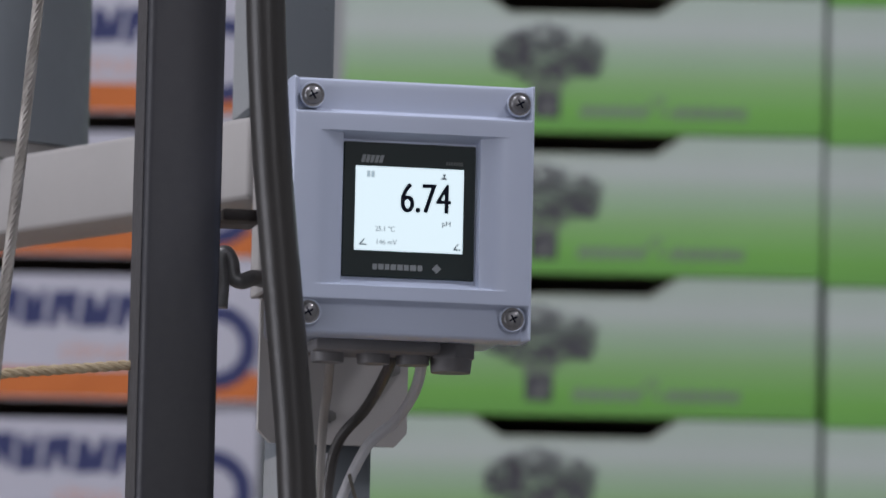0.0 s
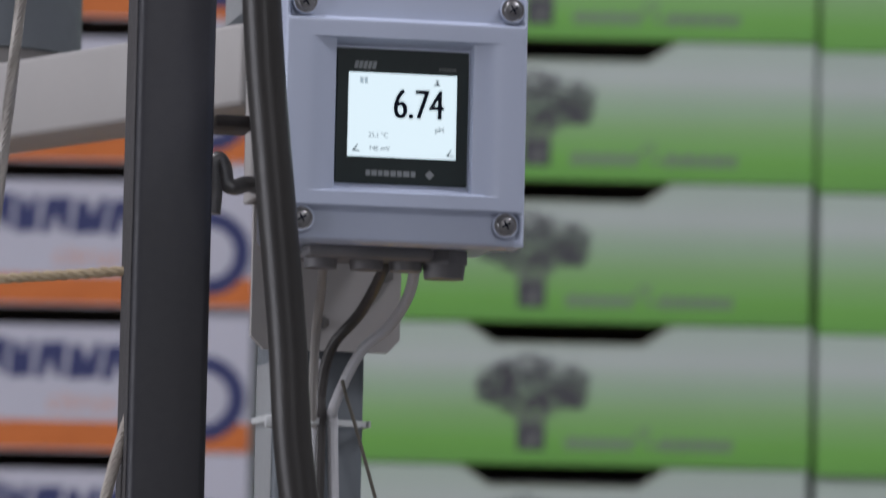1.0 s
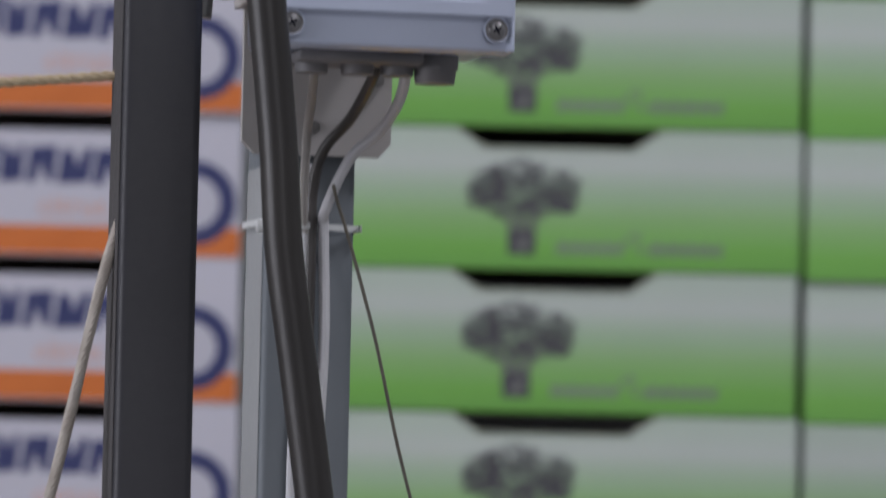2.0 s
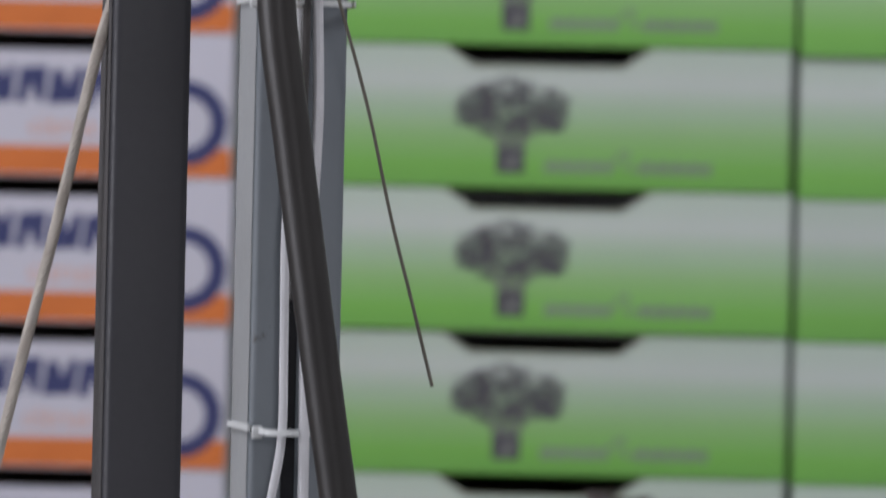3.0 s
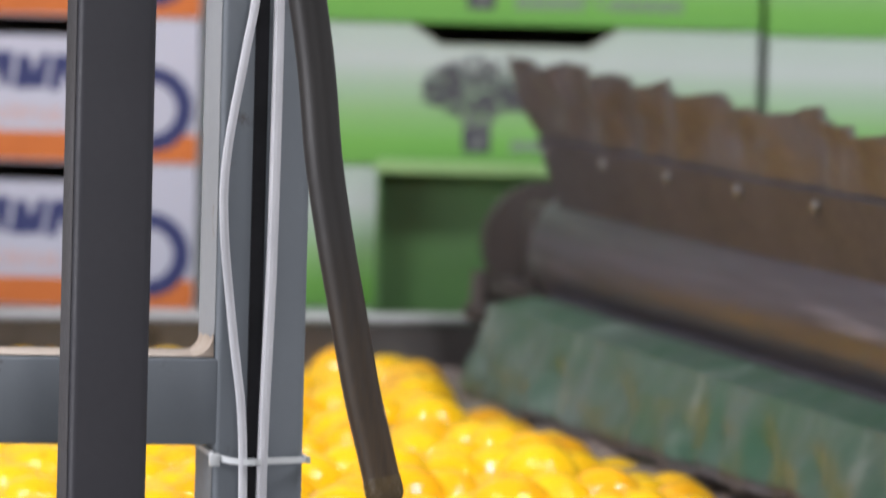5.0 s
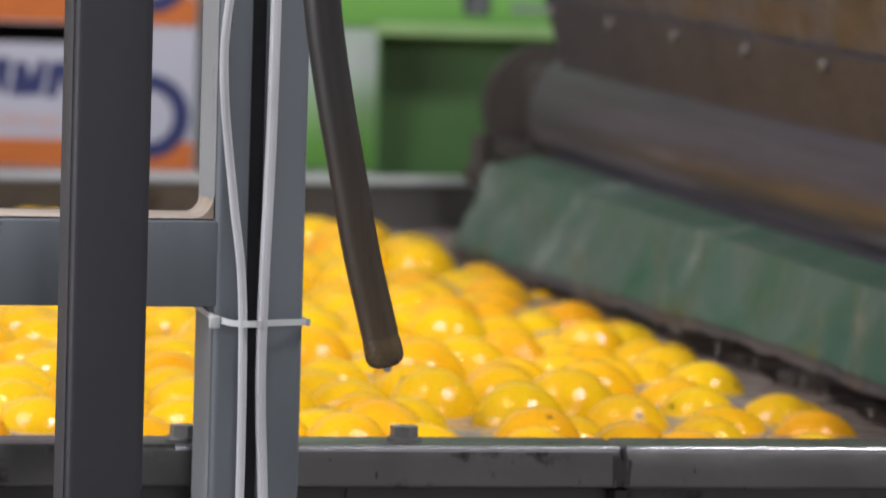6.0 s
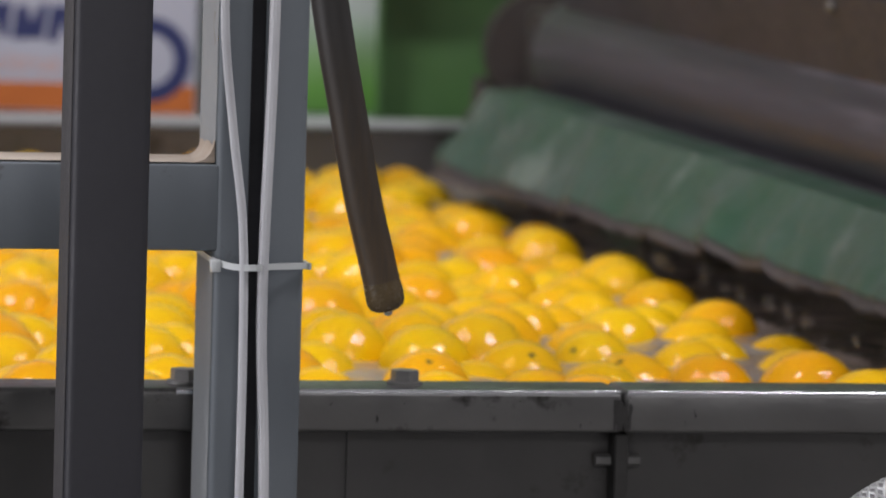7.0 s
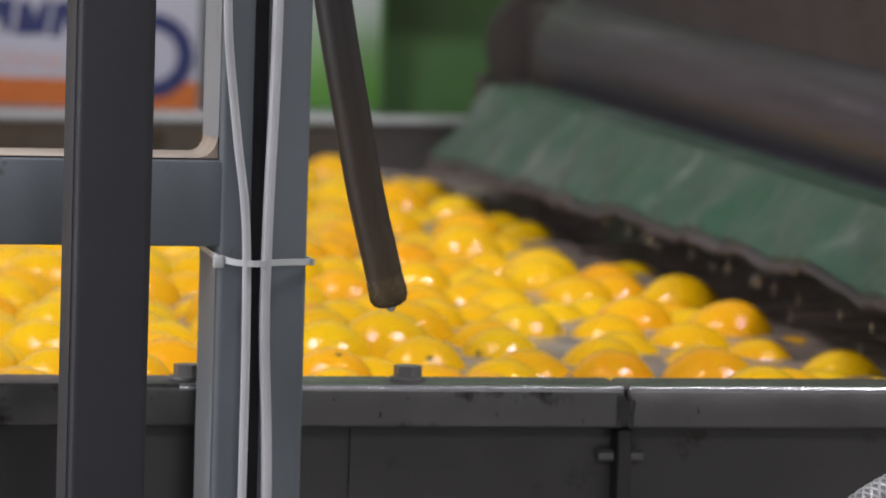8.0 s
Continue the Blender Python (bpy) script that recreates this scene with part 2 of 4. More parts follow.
def hose_reflection():
    """The fruit's reflection painted brown, fading upwards in ragged runs over the black rubber."""
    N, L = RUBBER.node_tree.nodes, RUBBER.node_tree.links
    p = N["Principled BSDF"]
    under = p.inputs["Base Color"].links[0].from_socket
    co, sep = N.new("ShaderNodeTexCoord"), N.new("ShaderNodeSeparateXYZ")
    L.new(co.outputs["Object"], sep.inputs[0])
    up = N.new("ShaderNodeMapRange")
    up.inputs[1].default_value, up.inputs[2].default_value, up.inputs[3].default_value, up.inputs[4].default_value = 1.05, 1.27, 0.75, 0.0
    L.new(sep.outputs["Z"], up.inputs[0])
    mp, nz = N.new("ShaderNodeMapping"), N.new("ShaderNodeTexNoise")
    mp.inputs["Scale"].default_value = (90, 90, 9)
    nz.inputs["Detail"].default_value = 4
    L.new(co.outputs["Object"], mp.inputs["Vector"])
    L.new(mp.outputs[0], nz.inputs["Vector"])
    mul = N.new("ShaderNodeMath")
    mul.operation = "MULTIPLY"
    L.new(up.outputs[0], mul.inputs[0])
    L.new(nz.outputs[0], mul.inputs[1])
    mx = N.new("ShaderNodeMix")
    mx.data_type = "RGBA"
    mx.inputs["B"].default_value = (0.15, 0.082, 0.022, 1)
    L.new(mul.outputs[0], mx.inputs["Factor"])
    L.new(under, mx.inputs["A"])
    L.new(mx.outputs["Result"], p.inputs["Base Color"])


hose_reflection()


def clear_drop():
    m = mat("clear water", (0.8, 0.8, 0.8), rough=0.06, spread=0.03, bump=0.0)
    p = m.node_tree.nodes["Principled BSDF"]
    p.inputs["Transmission Weight"].default_value = 0.75
    p.inputs["IOR"].default_value = 1.33
    return m


DROP = clear_drop()

# Paler copy of the guard's green: the lip's highlight put into colour.
GREEN_LIP = mat("dusty pale green paint", (0.22, 0.36, 0.14), (0.17, 0.30, 0.10), rough=0.6, scale=9, fine=90, bump=0.1, stain=(0.12, 0.13, 0.05), stain_scale=14, stain_at=0.62)
INK_FAINT = glow("faint lit liquid crystal", (0.42, 0.50, 0.56), 0.7)
SCREW = mat("grey screw steel", (0.34, 0.335, 0.34), (0.22, 0.215, 0.22), rough=0.36, metal=0.9, scale=80, fine=500, bump=0.1)
DUST = mat("cream dried dust", (0.46, 0.40, 0.34), (0.36, 0.28, 0.21), rough=0.95, scale=12, fine=200, bump=0.4, stain=(0.25, 0.15, 0.08), stain_scale=18, stain_at=0.6)
RAIL = mat("grimy stainless rail", (0.205, 0.20, 0.195), (0.135, 0.131, 0.127), rough=0.34, metal=0.75, scale=9, fine=140, bump=0.12, stain=(0.035, 0.032, 0.028), stain_scale=11, stain_at=0.57)
# Paler paint tones: the light on the posts' left sides, put into colour.
LIT_GREY = mat("pale grey dust on paint", (0.31, 0.322, 0.328), (0.25, 0.258, 0.262), rough=0.8, scale=6, fine=160, bump=0.2, stain=(0.20, 0.16, 0.125), stain_scale=14, stain_at=0.64)
LIT_DARK = mat("dull dust on dark paint", (0.066, 0.062, 0.064), (0.050, 0.047, 0.048), rough=0.75, scale=6, fine=160, bump=0.2, stain=(0.13, 0.11, 0.095), stain_scale=16, stain_at=0.66)
HOSE_END = mat("worn wet hose end", (0.105, 0.070, 0.030), (0.060, 0.043, 0.022), rough=0.25, scale=60, fine=300, bump=0.3)
BLACK_STRIP = mat("black slot lining", (0.011, 0.011, 0.013), (0.006, 0.006, 0.007), rough=0.8, scale=20, fine=200, bump=0.1, specular=0.2)
GRIME = mat("dark wet grime", (0.030, 0.028, 0.026), (0.018, 0.017, 0.016), rough=0.5, scale=40, fine=300, bump=0.3)


# ---- mesh helpers ----
def box(bm, x0, x1, y0, y1, z0, z1, bevel=0.0, seg=2):
    r = bmesh.ops.create_cube(bm, size=1.0)
    vs = r["verts"]
    for v in vs:
        v.co = Vector((x0 + (v.co.x + 0.5) * (x1 - x0), y0 + (v.co.y + 0.5) * (y1 - y0), z0 + (v.co.z + 0.5) * (z1 - z0)))
    if bevel:
        es = list({e for v in vs for e in v.link_edges})
        bmesh.ops.bevel(bm, geom=es, offset=bevel, segments=seg, affect="EDGES", profile=0.5)
    return bm


def rod(bm, p0, p1, r0, r1=None, seg=20):
    """A capped cylinder or cone from p0 to p1."""
    p0, p1 = Vector(p0), Vector(p1)
    d = p1 - p0
    m = Matrix.Translation((p0 + p1) / 2) @ d.to_track_quat("Z", "Y").to_matrix().to_4x4()
    bmesh.ops.create_cone(bm, cap_ends=True, segments=seg, radius1=r0, radius2=r0 if r1 is None else r1, depth=d.length, matrix=m)
    return bm


def smooth_path(pts, n=10):
    """Points on a smooth curve through pts."""
    P = [Vector(p) for p in pts]
    P = [P[0] * 2 - P[1]] + P + [P[-1] * 2 - P[-2]]
    out = []
    for i in range(1, len(P) - 2):
        a, b, c, d = P[i - 1:i + 3]
        for k in range(n):
            t = k / n
            out.append(0.5 * (2 * b + (c - a) * t + (2 * a - 5 * b + 4 * c - d) * t * t + (3 * b - a - 3 * c + d) * t ** 3))
    out.append(P[-2])
    return out


def tube(bm, path, r, seg=12, radii=None):
    """A round tube along a list of points, capped."""
    rings = []
    side = None
    for i, p in enumerate(path):
        d = (path[min(i + 1, len(path) - 1)] - path[max(i - 1, 0)]).normalized()
        if side is None:
            side = d.orthogonal().normalized()
        side = (side - d * side.dot(d)).normalized()
        up = d.cross(side)
        rr = radii[i] if radii else r
        rings.append([bm.verts.new(p + (side * math.cos(2 * math.pi * k / seg) + up * math.sin(2 * math.pi * k / seg)) * rr) for k in range(seg)])
    for a, b in zip(rings, rings[1:]):
        for k in range(seg):
            bm.faces.new((a[k], a[(k + 1) % seg], b[(k + 1) % seg], b[k]))
    bm.faces.new(rings[0][::-1])
    bm.faces.new(rings[-1])
    return bm


def strands(bm, path, r, count, turn, seg=6):
    """A twisted rope: count strands that wind round a path once every turn metres."""
    lengths = [0.0]
    for a, b in zip(path, path[1:]):
        lengths.append(lengths[-1] + (b - a).length)
    for s in range(count):
        pts = []
        for i, p in enumerate(path):
            d = (path[min(i + 1, len(path) - 1)] - path[max(i - 1, 0)]).normalized()
            u = d.cross(Vector((0.3, 1, 0.1))).normalized()
            w = d.cross(u)
            ph = 2 * math.pi * (lengths[i] / turn + s / count)
            pts.append(p + (u * math.cos(ph) + w * math.sin(ph)) * r * 0.55)
        tube(bm, pts, r * 0.52, seg)
    return bm


def plate(bm, outline, y0, y1):
    """A flat plate in the xz plane: outline (x, z), from y0 to y1."""
    f = [bm.verts.new((x, y0, z)) for x, z in outline]
    b = [bm.verts.new((x, y1, z)) for x, z in outline]
    n = len(outline)
    bm.faces.new(f)
    bm.faces.new(b[::-1])
    for i in range(n):
        bm.faces.new((f[i], b[i], b[(i + 1) % n], f[(i + 1) % n]))
    return bm


def mesh(name, bm, material, smooth=True):
    me = bpy.data.meshes.new(name)
    bmesh.ops.recalc_face_normals(bm, faces=bm.faces)
    bm.to_mesh(me)
    bm.free()
    me.materials.append(material)
    if smooth:
        me.shade_smooth()
        me.set_sharp_from_angle(angle=radians(35))
    return me


def part(name, bm, material, parent, label="", m=None):
    ob = new(name, mesh(name, bm, material))
    ob.parent = parent
    if m is not None:
        ob.matrix_basis = m
    return tagged(ob, label)


def part_copy(ob, m):
    """Another object on the same mesh, under the same parent."""
    other = new(ob.name.split(".")[0], ob.data)
    other.parent = ob.parent
    other.matrix_basis = m
    return other


def thing(name, m, label, category, group="", kind=""):
    ob = new(name)
    ob.empty_display_size = 0.05
    ob.matrix_basis = m
    return tagged(ob, label, category, group, kind)


def solid(name, bm, material, m, label, category="", group="", kind=""):
    ob = new(name, mesh(name, bm, material))
    ob.matrix_basis = m
    return tagged(ob, label, category, group, kind)


def at(a, b, z):
    """A pose in the machine's frame: a along its front, b into its depth."""
    return MROT @ pose(a, b, z)


def text_mesh(name, body, size, material, parent, x, y, z, squeeze=1.0, align="LEFT", fat=0.0):
    """Lettering that stands in the xz plane and faces -y."""
    cu = bpy.data.curves.new(name, "FONT")
    cu.body, cu.size, cu.extrude, cu.align_x, cu.offset = body, size, 0.0002, align, fat
    tmp = bpy.data.objects.new(name, cu)
    scene.collection.objects.link(tmp)
    bpy.context.view_layer.update()
    me = bpy.data.meshes.new_from_object(tmp)
    bpy.data.objects.remove(tmp)
    me.transform(Matrix.Diagonal((squeeze, 1, 1, 1)))
    me.materials.clear()
    me.materials.append(material)
    ob = new(name, me)
    ob.parent = parent
    ob.matrix_basis = pose(x, y, z, 90, 0, 0)
    return ob


# ---- the hall ----
def hall():
    bm = bmesh.new()
    box(bm, -8.0, 8.0, -6.0, 10.0, -0.2, 0.0)
    solid("floor", bm, CONCRETE, pose(0, 0, 0), "stained grey concrete packhouse floor", kind="structure")
    for name, q in (("wall_north", (-8.2, 8.2, 10.0, 10.2)), ("wall_east", (8.0, 8.2, -6.0, 10.0))):
        bm = bmesh.new()
        box(bm, q[0], q[1], q[2], q[3], 0.0, 6.5)
        solid(name, bm, SHEET, pose(0, 0, 0), "pale clad packhouse wall", kind="structure")
    bm = bmesh.new()  # the south wall has a high window
    for x0, x1, z0, z1 in ((-8.2, 8.2, 0.0, 4.6), (-8.2, 8.2, 5.6, 6.5), (-8.2, 1.6, 4.6, 5.6), (3.0, 8.2, 4.6, 5.6)):
        box(bm, x0, x1, -6.2, -6.0, z0, z1)
    solid("wall_south", bm, SHEET, pose(0, 0, 0), "pale clad wall with a high window", kind="structure")
    bm = bmesh.new()  # the west wall has a wide doorway
    box(bm, -8.2, -8.0, -6.0, -2.6, 0.0, 6.5)
    box(bm, -8.2, -8.0, 3.0, 10.0, 0.0, 6.5)
    box(bm, -8.2, -8.0, -2.6, 3.0, 4.6, 6.5)
    solid("wall_west", bm, SHEET, pose(0, 0, 0), "pale clad wall with a wide open doorway", kind="structure")
    bm = bmesh.new()  # the roof has two square roof lights
    ex = [-8.2, -3.25, -1.95, 2.35, 3.65, 8.2]
    ey = [-6.2, 2.15, 3.45, 10.2]
    for i in range(5):
        for j in range(3):
            if not (i % 2 and j % 2):
                box(bm, ex[i], ex[i + 1], ey[j], ey[j + 1], 6.5, 6.6)
    solid("ceiling", bm, SHEET, pose(0, 0, 0), "pale sheet roof with square roof lights", kind="structure")


# ---- cartons ----
def carton_boards(c, w, d, h, notch, printed):
    """An open tray: printed front board with a notch in the top edge, kraft sides, back and base, 4 mm thick."""
    t = 0.004
    bm = bmesh.new()
    plate(bm, [(-w / 2, 0), (w / 2, 0), (w / 2, h)] + notch + [(-w / 2, h)], 0.0, t)
    part("front_board", bm, printed, c)
    for x in (-w / 2, w / 2 - t):
        bm = bmesh.new()
        box(bm, x, x + t, t + 0.0003, d - t, 0, h + 0.0016)
        part("side_board", bm, printed, c)
    bm = bmesh.new()
    box(bm, -w / 2, w / 2, d - t + 0.0003, d, 0, h + 0.0016)
    part("back_board", bm, CARD_INNER, c, "kraft back board")
    bm = bmesh.new()
    box(bm, -w / 2 + t + 0.0003, w / 2 - t - 0.0003, t + 0.0003, d - t, 0, t)
    part("base_board", bm, CARD_INNER, c, "kraft base board")


def green_carton(m):
    c = thing("carton", m, "citrus carton printed pale to fresh green with a grey tree, stacked", "carton", "stacked green cartons")
    h = 0.168
    carton_boards(c, 0.577, 0.39, h, [(0.121, h), (0.087, h - 0.023), (-0.089, h - 0.023), (-0.123, h)], CARTON_GREEN)
    rng = random.Random(4)
    cx = -0.044
    lobes = ((0.000, 0.078, 0.050, 0.021), (0.000, 0.095, 0.064, 0.034), (-0.010, 0.092, 0.060, 0.028), (0.010, 0.090, 0.058, 0.026), (-0.004, 0.108, 0.036, 0.023), (-0.044, 0.099, 0.026, 0.021), (0.043, 0.099, 0.026, 0.020), (-0.018, 0.089, 0.034, 0.023),
             (0.022, 0.087, 0.032, 0.023), (-0.047, 0.084, 0.019, 0.012), (0.052, 0.080, 0.016, 0.013), (0.002, 0.078, 0.028, 0.014))
    bm = bmesh.new()  # crown: lobes of ragged leaf marks with light showing between them
    count = 0
    while count < 1100:
        lx, lz, rx, rz = rng.choice(lobes)
        a, q = rng.uniform(0, 2 * math.pi), math.sqrt(rng.uniform(0, 1))
        x, z = cx + lx + rx * q * math.cos(a), lz + rz * q * math.sin(a)
        thin = noise.noise(Vector((x * 95 + z * 40, z * 150, 2.7))) + 0.5 * noise.noise(Vector((x * 260, z * 260, 9.1)))
        if thin < -0.30 or (q > 0.9 and thin < -0.05):
            continue
        s = rng.uniform(0.0012, 0.0033)
        o = rng.uniform(0, 6)
        y = -0.0004 - 0.000001 * count
        bm.faces.new([bm.verts.new((x + s * rng.uniform(0.6, 1.4) * math.cos(o + k * math.pi / 3), y, z + s * 0.8 * rng.uniform(0.6, 1.3) * math.sin(o + k * math.pi / 3))) for k in range(6)])
        count += 1
    part("tree_crown_print", bm, TREE_PRINT, c, "grey printed tree crown")
    bm = bmesh.new()
    for i in range(11):
        a = math.pi * (0.16 + 0.68 * i / 10)
        e = Vector((cx + 0.046 * math.cos(a), 0, 0.070 + 0.020 * math.sin(a)))
        b = Vector((cx + 0.012 * math.cos(a), 0, 0.048))
        n = (e - b).cross(Vector((0, 1, 0))).normalized() * 0.0008
        bm.faces.new([bm.verts.new(v + Vector((0, -0.0012 - 0.00001 * i, 0))) for v in (b + n * 1.5, b - n * 1.5, e - n * 0.6, e + n * 0.6)])
    part("tree_limb_print", bm, TWIG_PRINT, c, "thin grey printed limbs")
    bm = bmesh.new()
    pts = [(-0.0600, 0.017), (-0.0610, 0.046), (-0.0570, 0.050), (-0.0500, 0.046), (-0.0440, 0.049), (-0.0370, 0.046), (-0.0310, 0.050), (-0.0270, 0.046), (-0.0280, 0.017)]
    bm.faces.new([bm.verts.new((x, -0.0005, z)) for x, z in pts])
    part("tree_trunk_print", bm, TREE_PRINT, c, "grey printed tree trunk")
    bm = bmesh.new()
    plate(bm, [(-0.0500, 0.022), (-0.0400, 0.022), (-0.0340, 0.038), (-0.0440, 0.036)], -0.0010, -0.0007)
    part("trunk_mark_print", bm, TWIG_PRINT, c, "paler mark inside the printed trunk")
    bm = bmesh.new()  # pale cut edge of the board along the notch
    plate(bm, [(-0.129, h), (-0.123, h), (-0.089, h - 0.023), (0.087, h - 0.023), (0.121, h), (0.127, h), (0.0885, h - 0.0265), (-0.0905, h - 0.0265)][::-1], -0.0009, -0.0001)
    part("notch_edge", bm, CUT_EDGE, c, "pale cut edge of the notch")
    for x0, x1 in ((-0.004, 0.078), (0.108, 0.196)):
        bm = bmesh.new()
        n = 14
        top = [(x0 + (x1 - x0) * k / n, 0.0330 + 0.0025 * ((k * 7) % 3 - 1)) for k in range(n + 1)]
        low = [(x0 + (x1 - x0) * k / n, 0.0205 - 0.0012 * ((k * 5) % 3)) for k in range(n, -1, -1)]
        plate(bm, low[::-1] + top[::-1], -0.0006, 0)
        part("lettering_bar", bm, BAR_PRINT, c, "faint grey-green line of print")
    bm = bmesh.new()
    tube(bm, smooth_path([(0.078, 0, 0.028), (0.088, 0, 0.044), (0.097, 0, 0.041), (0.092, 0, 0.027), (0.104, 0, 0.024), (0.112, 0, 0.031)], 5), 0.0024, 6)
    for v in bm.verts:
        v.co.y *= 0.2
    part("flourish_print", bm, BAR_PRINT, c, "small grey printed flourish")
    return c


def orange_carton(m):
    c = thing("carton", m, "white citrus carton with a navy ring and an orange band, stacked", "carton", "stacked white cartons")
    w, h = 0.588, 0.172
    carton_boards(c, w, 0.39, h, [(0.190, h), (0.172, h - 0.022), (-0.172, h - 0.022), (-0.190, h)], WHITE_CARD)
    bm = bmesh.new()
    box(bm, -w / 2 + 0.0005, w / 2 - 0.0005, -0.0005, 0, 0.002, 0.036)
    part("band_print", bm, ORANGE_PRINT, c, "orange printed band along the foot")
    bm = bmesh.new()  # navy ring
    cx, cz, n = 0.2375, 0.066, 44
    ro, ri = 0.0510, 0.0315
    o = [bm.verts.new((cx + ro * math.cos(k * 2 * math.pi / n), -0.0011, cz + ro * math.sin(k * 2 * math.pi / n))) for k in range(n)]
    i_ = [bm.verts.new((cx + ri * math.cos(k * 2 * math.pi / n), -0.0011, cz + ri * math.sin(k * 2 * math.pi / n))) for k in range(n)]
    for k in range(n):
        bm.faces.new((o[k], o[(k + 1) % n], i_[(k + 1) % n], i_[k]))
    part("ring_print", bm, NAVY_PRINT, c, "navy printed ring")
    bm = bmesh.new()
    bm.faces.new([bm.verts.new((cx + ri * math.cos(k * 2 * math.pi / n), -0.0008, cz + ri * math.sin(k * 2 * math.pi / n))) for k in range(n)])
    part("ring_field_print", bm, WHITE_CARD, c, "white field inside the navy ring")
    # brand mark: a row of plain bitten blocks, one part each
    x = -0.030
    for wdt, z0, z1, lean, bite, foot in ((0.030, 0.090, 0.134, 0.004, 0.45, 1), (0.027, 0.087, 0.132, 0.003, 0.35, 0), (0.033, 0.087, 0.131, 0.005, 0.55, 1), (0.038, 0.086, 0.129, 0.006, 0.50, 0),
                                          (0.036, 0.085, 0.129, 0.005, 0.55, 1)):
        bm = bmesh.new()
        u, v, hh = x + wdt * 0.42, x + wdt * 0.66, z1 - z0
        low = [(x, z0), (u - 0.003, z0), ((u + v) / 2, z0 + hh * bite), (v + 0.003, z0 + 0.002), (x + wdt, z0 + 0.002)] if foot else [(x, z0), (x + wdt, z0 + 0.002)]
        top = [(x + wdt + lean, z1), (x + lean, z1 - 0.002)] if foot else [(x + wdt + lean, z1), (v + lean + 0.003, z1), ((u + v) / 2 + lean / 2, z1 - hh * bite), (u + lean - 0.003, z1 - 0.002), (x + lean, z1 - 0.002)]
        plate(bm, low + top, -0.0006, 0)
        part("brand_block", bm, NAVY_PRINT, c)
        x += wdt + 0.0045
    text_mesh("word_citrus", "citrus", 0.036, PALE_ORANGE_PRINT, c, 0.052, -0.0007, 0.048, 1.0)
    return c


def pallet(m, top):
    p = thing("pallet", m, "wooden pallet under stacked citrus cartons", "pallet", "carton pallets")
    for y in (0.0, 0.15, 0.30):
        bm = bmesh.new()
        box(bm, -0.3, 0.3, y, y + 0.09, top - 0.022, top, 0.003, 1)
        part("board", bm, WOOD, p)
    for x in (-0.3, -0.05, 0.2):
        bm = bmesh.new()
        box(bm, x, x + 0.1, 0.0, 0.39, 0.0, top - 0.0222, 0.003, 1)
        part("bearer", bm, WOOD, p)
    return p


def cartons():
    y = 6.7
    first = green_carton(pose(0.077, y, 0.1445 + 0.0005))
    rng = random.Random(9)
    for k in range(1, 16):
        copy_thing(first, pose(0.077 + rng.uniform(-0.0025, 0.0025), y + rng.uniform(-0.004, 0.004), 0.1445 + 0.1705 * k, 0, 0, rng.uniform(-0.25, 0.25)))
    for k in range(16):
        copy_thing(first, pose(0.6610 + rng.uniform(-0.001, 0.0025), y - 0.004 + rng.uniform(-0.004, 0.004), 0.1452 + 0.1697 * k, 0, 0, rng.uniform(-0.3, 0.3)))
    white = orange_carton(pose(-0.594, y, 0.1195))
    for k in range(1, 15):
        copy_thing(white, pose(-0.594 + rng.uniform(-0.003, 0.003), y + rng.uniform(-0.004, 0.004), 0.1195 + 0.1735 * k, 0, 0, rng.uniform(-0.25, 0.25)))
    pallet(pose(0.077, y, 0), 0.1445)
    pallet(pose(0.680, y - 0.004, 0), 0.1447)
    pallet(pose(-0.594, y, 0), 0.1190)


# ---- the wash tank ----
RIM_Z, WATER_Z = 0.999, 0.950
A0, A1, B0, B1 = -0.9, 2.1, 3.78, 6.24


